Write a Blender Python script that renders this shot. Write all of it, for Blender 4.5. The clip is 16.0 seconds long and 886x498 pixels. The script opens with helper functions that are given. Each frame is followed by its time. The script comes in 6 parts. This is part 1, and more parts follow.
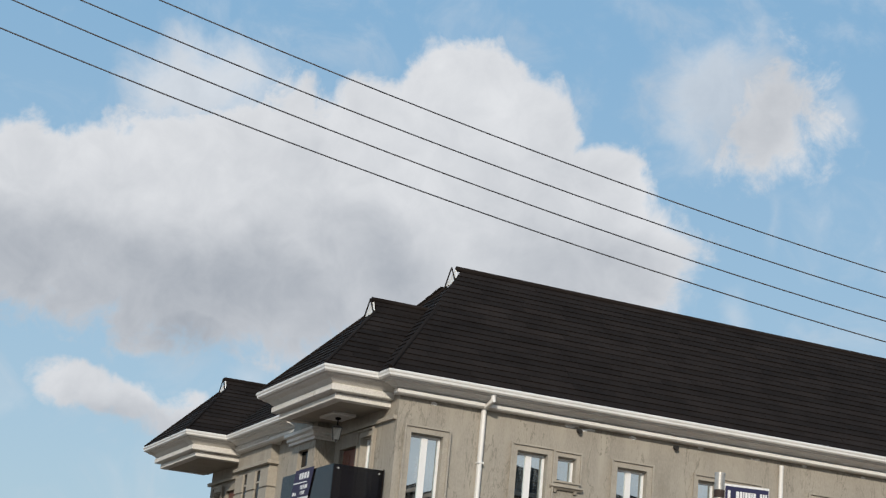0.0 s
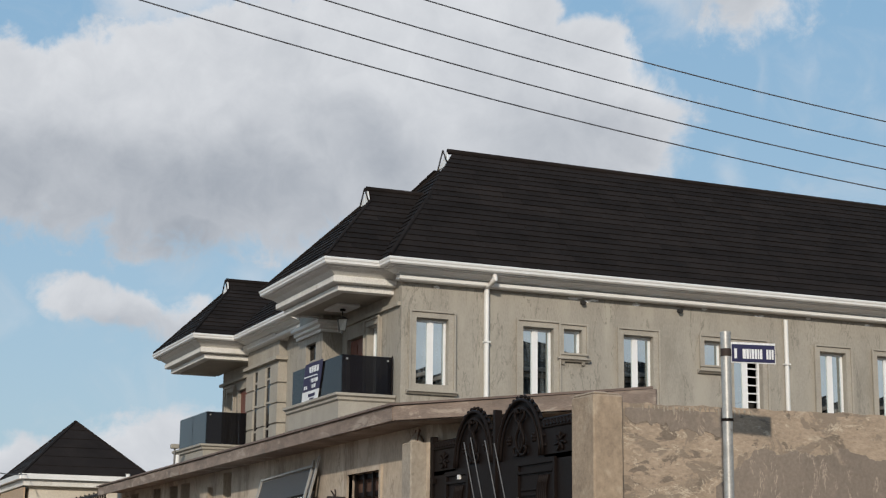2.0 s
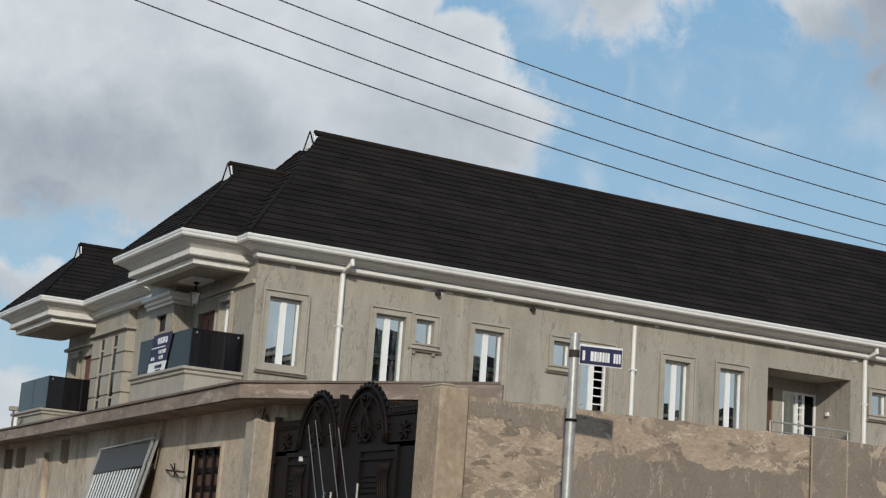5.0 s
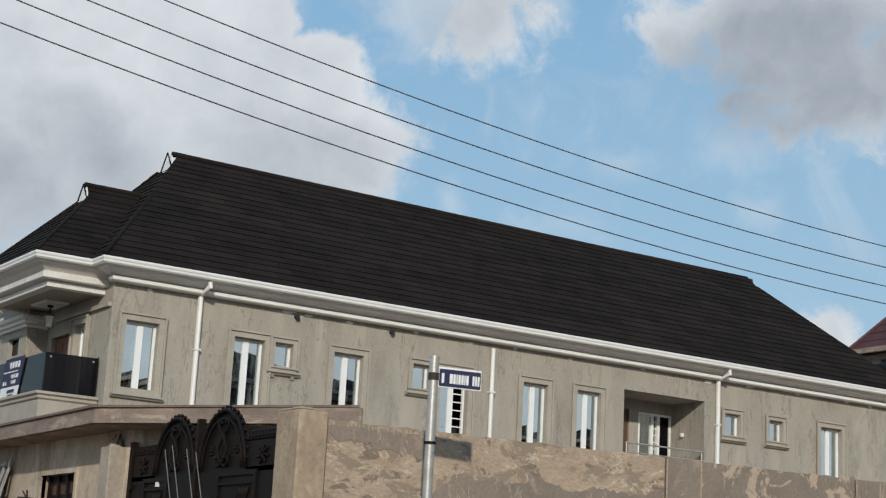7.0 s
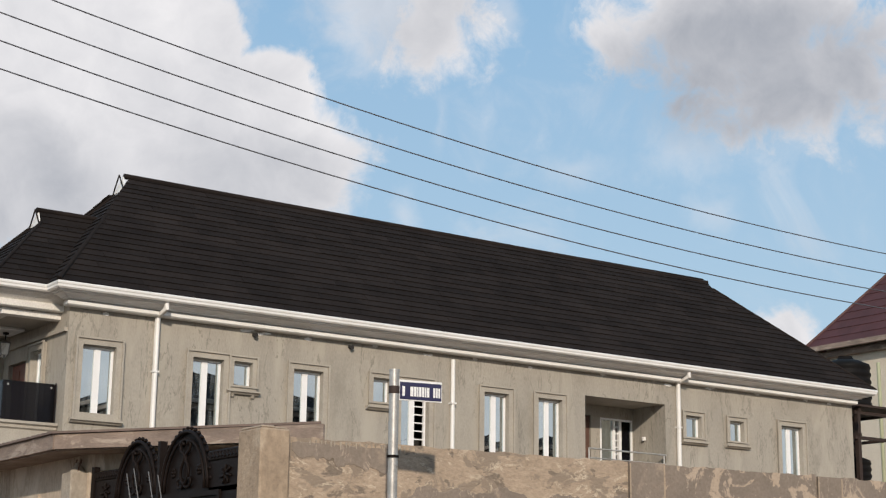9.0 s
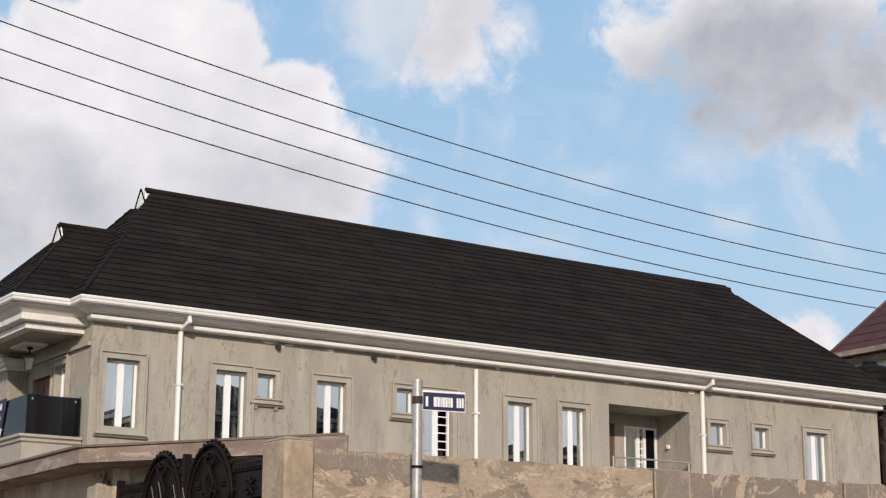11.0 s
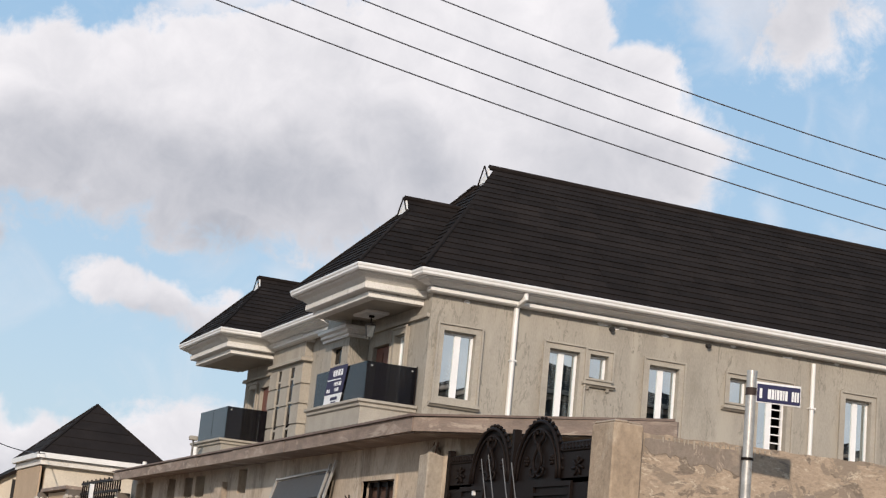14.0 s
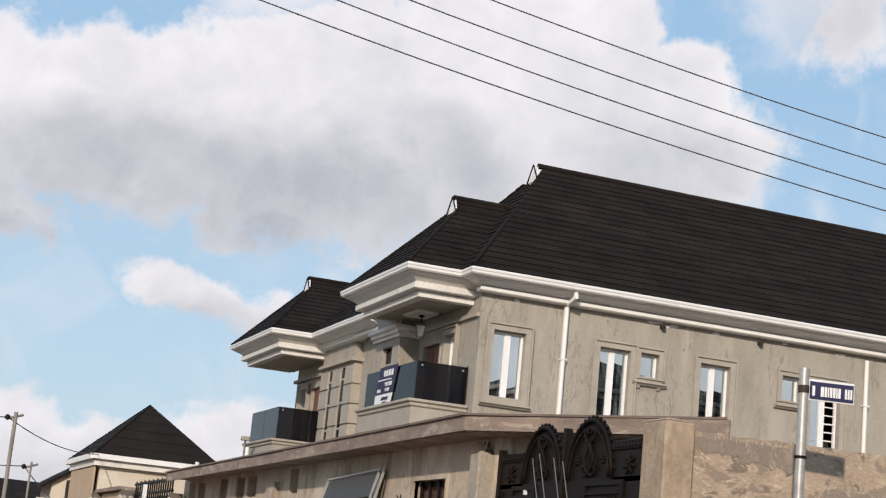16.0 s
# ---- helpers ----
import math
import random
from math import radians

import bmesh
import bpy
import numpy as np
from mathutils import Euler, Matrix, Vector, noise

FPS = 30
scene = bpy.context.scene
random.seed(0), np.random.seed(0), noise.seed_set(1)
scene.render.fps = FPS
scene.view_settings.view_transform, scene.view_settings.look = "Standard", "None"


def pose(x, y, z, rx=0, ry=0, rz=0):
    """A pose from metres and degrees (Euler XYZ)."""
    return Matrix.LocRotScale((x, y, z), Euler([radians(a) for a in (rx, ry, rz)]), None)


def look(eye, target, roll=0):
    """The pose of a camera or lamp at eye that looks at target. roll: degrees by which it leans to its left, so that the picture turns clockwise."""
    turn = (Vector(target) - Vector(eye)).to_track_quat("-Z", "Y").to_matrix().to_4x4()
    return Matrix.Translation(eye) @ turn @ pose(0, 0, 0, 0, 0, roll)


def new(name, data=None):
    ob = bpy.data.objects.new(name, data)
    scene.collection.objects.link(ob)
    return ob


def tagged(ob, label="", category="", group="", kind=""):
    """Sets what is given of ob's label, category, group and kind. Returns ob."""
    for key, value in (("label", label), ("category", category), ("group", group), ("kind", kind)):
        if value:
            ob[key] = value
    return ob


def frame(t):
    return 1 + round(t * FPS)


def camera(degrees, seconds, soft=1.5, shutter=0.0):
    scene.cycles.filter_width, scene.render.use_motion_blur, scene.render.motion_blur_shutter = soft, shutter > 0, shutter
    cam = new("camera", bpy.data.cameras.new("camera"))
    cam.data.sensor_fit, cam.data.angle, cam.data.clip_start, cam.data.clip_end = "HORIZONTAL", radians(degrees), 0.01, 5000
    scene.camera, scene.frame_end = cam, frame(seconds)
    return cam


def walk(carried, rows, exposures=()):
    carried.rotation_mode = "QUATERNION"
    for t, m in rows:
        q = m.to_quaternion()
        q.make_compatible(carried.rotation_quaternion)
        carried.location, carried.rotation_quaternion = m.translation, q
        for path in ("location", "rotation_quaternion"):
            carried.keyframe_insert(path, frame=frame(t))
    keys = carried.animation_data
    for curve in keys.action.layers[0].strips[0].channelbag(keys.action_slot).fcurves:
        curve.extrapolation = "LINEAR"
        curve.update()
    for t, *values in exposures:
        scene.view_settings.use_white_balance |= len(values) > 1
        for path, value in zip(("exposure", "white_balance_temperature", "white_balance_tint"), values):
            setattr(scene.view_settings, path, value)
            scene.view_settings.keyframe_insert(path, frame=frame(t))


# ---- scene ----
EYE = 0.9  # height of the lens over the road; heights below are given over the eye line
cam = camera(30.32, 16.0, soft=1.25)
walk(cam, [
    (0, pose(0, 0, EYE, 105.876, -5.280, -24.059)), (0.5, pose(0, 0, EYE, 105.110, -3.172, -22.522)),
    (1, pose(0, 0, EYE, 103.341, -1.618, -20.782)), (1.5, pose(0, 0, EYE, 102.438, -1.394, -21.955)),
    (2, pose(0, 0, EYE, 101.742, -0.627, -23.112)), (2.5, pose(0, 0, EYE, 100.969, -1.977, -25.442)),
    (3, pose(0, 0, EYE, 100.277, -3.851, -26.095)), (3.2, pose(0, 0, EYE, 100.442, -4.035, -26.077)),
    (5.3, pose(0, 0, EYE, 101.957, -4.000, -30.435)), (5.5, pose(0, 0, EYE, 102.110, -4.057, -31.967)),
    (6, pose(0, 0, EYE, 102.011, -3.906, -32.957)), (6.5, pose(0, 0, EYE, 102.069, -3.356, -33.252)),
    (7, pose(0, 0, EYE, 102.596, -3.068, -33.688)), (7.5, pose(0, 0, EYE, 103.818, -2.525, -34.148)),
    (8, pose(0, 0, EYE, 103.908, -2.260, -33.840)), (8.5, pose(0, 0, EYE, 103.301, -1.700, -34.411)),
    (8.7, pose(0, 0, EYE, 103.106, -1.039, -34.787)), (10.8, pose(0, 0, EYE, 103.092, -0.092, -34.466)),
    (11, pose(0, 0, EYE, 103.397, -0.270, -33.856)), (11.5, pose(0, 0, EYE, 104.084, -0.989, -32.501)),
    (12, pose(0, 0, EYE, 103.900, -2.226, -29.811)), (12.5, pose(0, 0, EYE, 103.563, -3.590, -27.472)),
    (13, pose(0, 0, EYE, 103.654, -3.762, -25.658)), (13.5, pose(0, 0, EYE, 103.749, -3.697, -23.985)),
    (14, pose(0, 0, EYE, 102.215, -5.542, -22.929)), (14.5, pose(0, 0, EYE, 101.790, -6.044, -21.337)),
    (15, pose(0, 0, EYE, 101.823, -5.679, -20.883)), (15.5, pose(0, 0, EYE, 102.028, -5.474, -20.213)),
    (16, pose(0, 0, EYE, 102.023, -5.465, -21.132)),
], exposures=[
    (0, -0.06, 6200, 8), (2, -0.12, 6150, 8), (3, -0.16, 6050, 7), (6.5, -0.12, 6000, 5), (7.8, -0.04, 6150, 8), (8.6, 0.04, 6350, 10), (10.4, 0.2, 6450, 13), (16, 0.2, 6400, 13)])


def up(h):
    """Height over the road of a height over the eye line."""
    return h + EYE


# ---------------------------------------------------------------- light
SUN_AZ, SUN_EL = 212.0, 22.0  # where the sun stands, clockwise from +y
sun = new("sun", bpy.data.lights.new("sun", "SUN"))
sun.data.energy, sun.data.angle, sun.data.color = 3.2, radians(1.2), (1.0, 0.86, 0.70)
sa, se = radians(SUN_AZ), radians(SUN_EL)
sun.matrix_world = look((math.sin(sa) * 60, math.cos(sa) * 60, math.tan(se) * 60), (0, 0, 0))

world = bpy.data.worlds.new("sky")
scene.world = world
world.use_nodes = True


def sky_world():
    nt = world.node_tree
    N, L = nt.nodes, nt.links
    N.clear()

    def node(kind, **kw):
        n = N.new(kind)
        for k, v in kw.items():
            if k == "op":
                n.operation = v
            elif k == "clamp":
                n.use_clamp = v
        return n

    def plug(sock, v):
        if hasattr(v, "is_linked"):
            L.new(v, sock)
        else:
            sock.default_value = v

    def maths(op, a, b=0.0, clamp=False):
        n = node("ShaderNodeMath", op=op, clamp=clamp)
        plug(n.inputs[0], a), plug(n.inputs[1], b)
        return n.outputs[0]

    def fbm(vec, scale, detail, rough=0.55, distort=0.0):
        n = N.new("ShaderNodeTexNoise")
        L.new(vec, n.inputs["Vector"])
        n.inputs["Scale"].default_value, n.inputs["Detail"].default_value = scale, detail
        n.inputs["Roughness"].default_value, n.inputs["Distortion"].default_value = rough, distort
        return n.outputs["Fac"]

    def ramp(v, lo, hi, smooth=True):
        n = N.new("ShaderNodeMapRange")
        n.interpolation_type = "SMOOTHSTEP" if smooth else "LINEAR"
        plug(n.inputs["Value"], v)
        n.inputs["From Min"].default_value, n.inputs["From Max"].default_value = lo, hi
        return n.outputs["Result"]

    def mix(f, a, b):
        n = N.new("ShaderNodeMix")
        n.data_type = "RGBA"
        plug(n.inputs[0], f), plug(n.inputs[6], a), plug(n.inputs[7], b)
        return n.outputs[2]

    co = N.new("ShaderNodeTexCoord").outputs["Generated"]
    sky = N.new("ShaderNodeTexSky")
    sky.sky_type, sky.sun_disc = "NISHITA", False
    sky.sun_elevation, sky.sun_rotation = se, sa
    sky.air_density, sky.dust_density, sky.ozone_density = 1.0, 1.6, 1.5
    # cumulus lobes: bearing, elevation, half width, half height, softness of the edge (degrees)
    great_bank = [(4.0, 14.8, 5.0, 2.8, 0.7), (7.6, 15.2, 3.6, 2.9, 0.5), (10.2, 16.0, 2.6, 2.6, 0.5), (14.4, 15.8, 4.8, 4.1, 0.6), (16.4, 17.8, 2.0, 2.8, 0.6), (20.4, 17.0, 4.4, 4.4, 0.6),
             (22.8, 19.6, 3.0, 3.1, 0.5), (25.2, 18.4, 2.3, 3.4, 0.5), (27.9, 17.4, 2.5, 2.3, 0.45), (29.6, 16.2, 2.5, 1.9, 0.7), (25.0, 14.6, 6.6, 2.8, 0.8),
             (11.5, 13.4, 5.6, 2.1, 1.3), (8.0, 13.9, 4.0, 1.7, 1.3), (16.8, 13.2, 4.2, 2.0, 1.4)]
    small_clouds = [(10.2, 9.65, 1.35, 0.85, 0.35), (12.0, 9.4, 1.7, 0.75, 0.4), (14.0, 9.0, 1.9, 0.75, 0.6), (4.7, 11.3, 2.1, 1.4, 0.7),
             (34.4, 21.0, 2.2, 2.1, 1.5), (41.1, 20.6, 1.8, 1.4, 1.0), (45.2, 21.2, 5.0, 2.6, 1.0), (47.6, 18.6, 4.6, 2.2, 1.4), (46.5, 9.6, 1.7, 1.5, 0.5),
                    (4.5, 3.6, 4.0, 2.4, 0.6), (8.6, 3.4, 2.6, 1.7, 0.5), (13.8, 4.0, 3.8, 2.2, 0.6), (18.0, 3.6, 3.0, 1.8, 0.7)]
    rest_of_sky = [(-35, 14, 22, 6, 2.0), (100, 22, 26, 8, 2.0), (160, 20, 30, 7, 2.0), (146, 11, 30, 10, 2.0), (230, 24, 22, 7, 2.0), (290, 18, 28, 8, 2.0)]
    # thin veils, with how dense each is
    veils = [(13.2, 20.4, 3.0, 1.9, 1.2, 0.8), (32.6, 21.8, 3.0, 2.1, 1.4, 0.7), (36.7, 21.3, 0.8, 0.8, 0.7, 0.4), (34.4, 17.7, 0.45, 1.0, 0.6, 0.3), (36.2, 17.6, 0.45, 1.2, 0.6, 0.35), (33.3, 14.4, 0.6, 0.9, 0.7, 0.4),
             (39.3, 15.7, 1.7, 0.7, 0.8, 0.3), (44.2, 14.3, 1.3, 1.0, 0.8, 0.3), (16.2, 10.5, 1.4, 1.0, 1.0, 0.4), (43.5, 16.6, 2.2, 1.2, 1.2, 0.45)]
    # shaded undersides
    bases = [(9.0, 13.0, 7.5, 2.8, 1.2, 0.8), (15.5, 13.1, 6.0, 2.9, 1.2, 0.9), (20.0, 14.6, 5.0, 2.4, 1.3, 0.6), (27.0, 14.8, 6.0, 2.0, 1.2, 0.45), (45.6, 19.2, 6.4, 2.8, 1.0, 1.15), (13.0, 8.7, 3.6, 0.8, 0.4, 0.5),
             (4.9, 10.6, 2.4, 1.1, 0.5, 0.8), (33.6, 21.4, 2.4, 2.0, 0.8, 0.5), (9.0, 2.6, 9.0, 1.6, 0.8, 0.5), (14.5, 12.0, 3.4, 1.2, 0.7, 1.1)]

    def lobe(vec, az, el, aw, ah, soft):
        """Depth inside an ellipse on the sky, one at a softness within its edge."""
        a, e = radians(az), radians(el)
        c = Vector((math.sin(a) * math.cos(e), math.cos(a) * math.cos(e), math.sin(e)))
        r = Vector((math.cos(a), -math.sin(a), 0))
        u = r.cross(c)
        m = N.new("ShaderNodeMapping")
        m.vector_type = "TEXTURE"
        L.new(vec, m.inputs["Vector"])
        m.inputs["Location"].default_value = c
        m.inputs["Rotation"].default_value = Matrix((r, u, c)).transposed().to_euler()
        m.inputs["Scale"].default_value = (math.sin(radians(aw)), math.sin(radians(ah)), 0.1)
        ln = node("ShaderNodeVectorMath", op="LENGTH")
        L.new(m.outputs[0], ln.inputs[0])
        k = min(aw, ah) / soft
        n = node("ShaderNodeMath", op="MULTIPLY_ADD")
        L.new(ln.outputs["Value"], n.inputs[0])
        n.inputs[1].default_value, n.inputs[2].default_value = -k, k
        return n.outputs[0]

    # the lobes' edges are pushed about by two sizes of turbulence
    warp = N.new("ShaderNodeTexNoise")
    L.new(co, warp.inputs["Vector"])
    warp.inputs["Scale"].default_value, warp.inputs["Detail"].default_value, warp.inputs["Roughness"].default_value = 24.0, 4.0, 0.55
    wv = node("ShaderNodeVectorMath", op="MULTIPLY_ADD")
    L.new(warp.outputs["Color"], wv.inputs[0])
    wv.inputs[1].default_value = (0.034, 0.034, 0.034)
    off = node("ShaderNodeVectorMath", op="SUBTRACT")
    L.new(co, off.inputs[0])
    off.inputs[1].default_value = (0.017, 0.017, 0.017)
    L.new(off.outputs[0], wv.inputs[2])
    vec = wv.outputs[0]
    puff = maths("MULTIPLY", maths("SUBTRACT", fbm(co, 34.0, 8.0, 0.62, 0.3), 0.5), 3.6)
    dens = None
    for row in great_bank + small_clouds + rest_of_sky:
        b = lobe(vec, *row)
        dens = b if dens is None else maths("MAXIMUM", dens, b)
    rough_edge = maths("ADD", dens, puff)
    cover = ramp(rough_edge, -0.25, 0.95)
    streak = fbm(co, 16.0, 7.0, 0.62, 0.6)
    for az, el, aw, ah, soft, wt in veils:
        v = ramp(maths("ADD", lobe(vec, az, el, aw, ah, soft), maths("MULTIPLY", puff, 0.5)), -0.2, 1.1)
        cover = maths("MAXIMUM", cover, maths("MULTIPLY", v, wt))
    cover = maths("MAXIMUM", cover, maths("MULTIPLY", ramp(streak, 0.47, 0.78), 0.34))
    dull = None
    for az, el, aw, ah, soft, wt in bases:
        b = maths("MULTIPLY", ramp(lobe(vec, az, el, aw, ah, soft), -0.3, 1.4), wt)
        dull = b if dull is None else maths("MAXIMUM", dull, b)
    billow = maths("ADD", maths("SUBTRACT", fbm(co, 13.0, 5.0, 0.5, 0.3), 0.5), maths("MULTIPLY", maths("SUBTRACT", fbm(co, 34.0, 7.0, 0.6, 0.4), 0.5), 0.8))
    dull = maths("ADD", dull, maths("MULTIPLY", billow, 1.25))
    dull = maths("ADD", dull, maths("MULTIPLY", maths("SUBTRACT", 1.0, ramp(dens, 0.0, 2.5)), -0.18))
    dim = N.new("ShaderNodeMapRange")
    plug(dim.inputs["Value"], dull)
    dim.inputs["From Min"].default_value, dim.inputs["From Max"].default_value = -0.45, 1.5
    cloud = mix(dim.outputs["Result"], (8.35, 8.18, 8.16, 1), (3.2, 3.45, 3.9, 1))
    dn = N.new("ShaderNodeSeparateXYZ")
    L.new(co, dn.inputs[0])
    zz = ramp(dn.outputs["Z"], 0.0, 0.40, False)
    clear = mix(zz, (5.3, 6.6, 7.25, 1), (2.9, 5.0, 7.1, 1))
    blue = mix(0.2, clear, sky.outputs[0])
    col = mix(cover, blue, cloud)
    bg = N.new("ShaderNodeBackground")
    L.new(col, bg.inputs["Color"])
    bg.inputs["Strength"].default_value = 0.10
    out = N.new("ShaderNodeOutputWorld")
    L.new(bg.outputs[0], out.inputs["Surface"])


sky_world()


# ---------------------------------------------------------------- materials
def surface(name, c1, c2, scale=3.0, rough=0.85, metal=0.0, bump=0.15, grain=60.0, c3=None, c3_scale=0.8, c3_edge=(0.52, 0.60), stretch=(1, 1, 1), rand=0.0, spec=0.5, speck=0.14):
    """Two blended tones with grain and relief; a third tone in patches; rand varies single pieces."""
    m = bpy.data.materials.new(name)
    m.use_nodes = True
    N, L = m.node_tree.nodes, m.node_tree.links
    bsdf = N["Principled BSDF"]
    co = N.new("ShaderNodeTexCoord").outputs["Object"]
    mp = N.new("ShaderNodeMapping")
    L.new(co, mp.inputs["Vector"])
    mp.inputs["Scale"].default_value = stretch
    v = mp.outputs[0]

    def noise_tex(s, d, r=0.6, dist=0.0):
        n = N.new("ShaderNodeTexNoise")
        L.new(v, n.inputs["Vector"])
        n.inputs["Scale"].default_value, n.inputs["Detail"].default_value, n.inputs["Roughness"].default_value, n.inputs["Distortion"].default_value = s, d, r, dist
        return n.outputs["Fac"]

    def ramp(f, lo, hi):
        n = N.new("ShaderNodeMapRange")
        L.new(f, n.inputs["Value"])
        n.inputs["From Min"].default_value, n.inputs["From Max"].default_value = lo, hi
        return n.outputs["Result"]

    def mix(f, a, b, mode="MIX"):
        n = N.new("ShaderNodeMix")
        n.data_type, n.blend_type = "RGBA", mode
        for sock, val in ((n.inputs[0], f), (n.inputs[6], a), (n.inputs[7], b)):
            if hasattr(val, "is_linked"):
                L.new(val, sock)
            else:
                sock.default_value = val
        return n.outputs[2]

    big, fine = noise_tex(scale, 8, 0.62, 0.3), noise_tex(grain, 4)
    col = mix(ramp(big, 0.32, 0.68), (*c1, 1), (*c2, 1))
    if c3:
        col = mix(ramp(noise_tex(c3_scale, 9, 0.62, 0.6), *c3_edge), col, (*c3, 1))
    g = N.new("ShaderNodeMapRange")
    L.new(fine, g.inputs["Value"])
    g.inputs["From Min"].default_value, g.inputs["From Max"].default_value = 0.25, 0.75
    g.inputs["To Min"].default_value, g.inputs["To Max"].default_value = 1 - speck, 1 + speck
    shade = g.outputs["Result"]
    if rand:
        info = N.new("ShaderNodeObjectInfo").outputs["Random"]
        isl = N.new("ShaderNodeNewGeometry").outputs["Random Per Island"]
        add = N.new("ShaderNodeMath")
        add.operation = "ADD"
        L.new(info, add.inputs[0]), L.new(isl, add.inputs[1])
        fr = N.new("ShaderNodeMath")
        fr.operation = "FRACT"
        L.new(add.outputs[0], fr.inputs[0])
        rr = N.new("ShaderNodeMapRange")
        L.new(fr.outputs[0], rr.inputs["Value"])
        rr.inputs["To Min"].default_value, rr.inputs["To Max"].default_value = 1 - rand, 1 + rand
        mu = N.new("ShaderNodeMath")
        mu.operation = "MULTIPLY"
        L.new(shade, mu.inputs[0]), L.new(rr.outputs[0], mu.inputs[1])
        shade = mu.outputs[0]
    sc = N.new("ShaderNodeVectorMath")
    sc.operation = "SCALE"
    L.new(col, sc.inputs[0]), L.new(shade, sc.inputs["Scale"])
    L.new(sc.outputs[0], bsdf.inputs["Base Color"])
    rg = N.new("ShaderNodeMapRange")
    L.new(big, rg.inputs["Value"])
    rg.inputs["To Min"].default_value, rg.inputs["To Max"].default_value = max(0.03, rough - 0.12), min(1, rough + 0.12)
    L.new(rg.outputs[0], bsdf.inputs["Roughness"])
    bsdf.inputs["Metallic"].default_value = metal
    bsdf.inputs["Specular IOR Level"].default_value = spec
    if bump:
        bp = N.new("ShaderNodeBump")
        bp.inputs["Strength"].default_value, bp.inputs["Distance"].default_value = bump, 0.02
        mx = N.new("ShaderNodeMath")
        mx.operation = "ADD"
        L.new(fine, mx.inputs[0]), L.new(big, mx.inputs[1])
        L.new(mx.outputs[0], bp.inputs["Height"])
        L.new(bp.outputs[0], bsdf.inputs["Normal"])
    return m


def glassy(name, base, rough, metal, spec=0.8, alpha=1.0, bump=0.03, ior=1.5):
    m = bpy.data.materials.new(name)
    m.use_nodes = True
    N, L = m.node_tree.nodes, m.node_tree.links
    b = N["Principled BSDF"]
    b.inputs["Base Color"].default_value = (*base, 1)
    b.inputs["Roughness"].default_value, b.inputs["Metallic"].default_value = rough, metal
    b.inputs["Specular IOR Level"].default_value, b.inputs["Alpha"].default_value = spec, alpha
    co = N.new("ShaderNodeTexCoord").outputs["Object"]
    n = N.new("ShaderNodeTexNoise")
    L.new(co, n.inputs["Vector"])
    n.inputs["Scale"].default_value = 0.9
    bp = N.new("ShaderNodeBump")
    bp.inputs["Strength"].default_value, bp.inputs["Distance"].default_value = bump, 0.05
    b.inputs["IOR"].default_value = ior
    L.new(n.outputs["Fac"], bp.inputs["Height"])
    L.new(bp.outputs[0], b.inputs["Normal"])
    return m


M_PLASTER = surface("grey cement plaster", (0.36, 0.33, 0.28), (0.30, 0.275, 0.235), 0.9, 0.92, bump=0.25, grain=35, c3=(0.265, 0.243, 0.204), c3_scale=1.6, c3_edge=(0.55, 0.68), stretch=(1, 1, 0.4))
M_MOULD = surface("cement moulding", (0.39, 0.355, 0.30), (0.32, 0.292, 0.248), 2.0, 0.9, bump=0.15, grain=40)
M_CORNICE = surface("off-white cornice render", (0.72, 0.70, 0.66), (0.62, 0.60, 0.56), 1.6, 0.8, bump=0.12, grain=30, c3=(0.42, 0.39, 0.34), c3_scale=2.5, c3_edge=(0.62, 0.74))
M_WHITE = surface("white pvc", (0.80, 0.79, 0.77), (0.71, 0.70, 0.67), 1.5, 0.45, bump=0.02, grain=20, speck=0.03)
M_TILE = surface("black stone-coated tile", (0.0198, 0.0152, 0.0134), (0.0130, 0.0101, 0.0092), 1.2, 0.95, bump=0.35, grain=90, rand=0.22, spec=0.12)
M_TILE_RED = surface("maroon metal roofing", (0.082, 0.022, 0.018), (0.056, 0.016, 0.014), 1.2, 0.6, bump=0.1, grain=30, rand=0.1)
M_FRAME = surface("white window frame", (0.82, 0.82, 0.82), (0.76, 0.76, 0.76), 3, 0.4, bump=0.0, grain=30, speck=0.02)
M_PANE = glassy("mirrored window glass", (0.52, 0.59, 0.61), 0.012, 1.0, bump=0.012)


def smear(m, tone, lo, hi):
    """Pale, less mirror-like runs down a pane."""
    N, L = m.node_tree.nodes, m.node_tree.links
    b = N["Principled BSDF"]
    mp = N.new("ShaderNodeMapping")
    L.new(N.new("ShaderNodeTexCoord").outputs["Object"], mp.inputs["Vector"])
    mp.inputs["Scale"].default_value = (7, 7, 1.1)
    n = N.new("ShaderNodeTexNoise")
    L.new(mp.outputs[0], n.inputs["Vector"])
    n.inputs["Scale"].default_value, n.inputs["Detail"].default_value, n.inputs["Roughness"].default_value = 1.6, 7.0, 0.62
    r = N.new("ShaderNodeMapRange")
    L.new(n.outputs["Fac"], r.inputs["Value"])
    r.inputs["From Min"].default_value, r.inputs["From Max"].default_value, r.inputs["To Max"].default_value = lo, hi, 0.20
    mx = N.new("ShaderNodeMix")
    mx.data_type = "RGBA"
    L.new(r.outputs[0], mx.inputs[0])
    mx.inputs[6].default_value, mx.inputs[7].default_value = b.inputs["Base Color"].default_value[:], (*tone, 1)
    L.new(mx.outputs[2], b.inputs["Base Color"])
    sub = N.new("ShaderNodeMath")
    sub.operation = "SUBTRACT"
    sub.inputs[0].default_value = 1.0
    L.new(r.outputs[0], sub.inputs[1])
    L.new(sub.outputs[0], b.inputs["Metallic"])


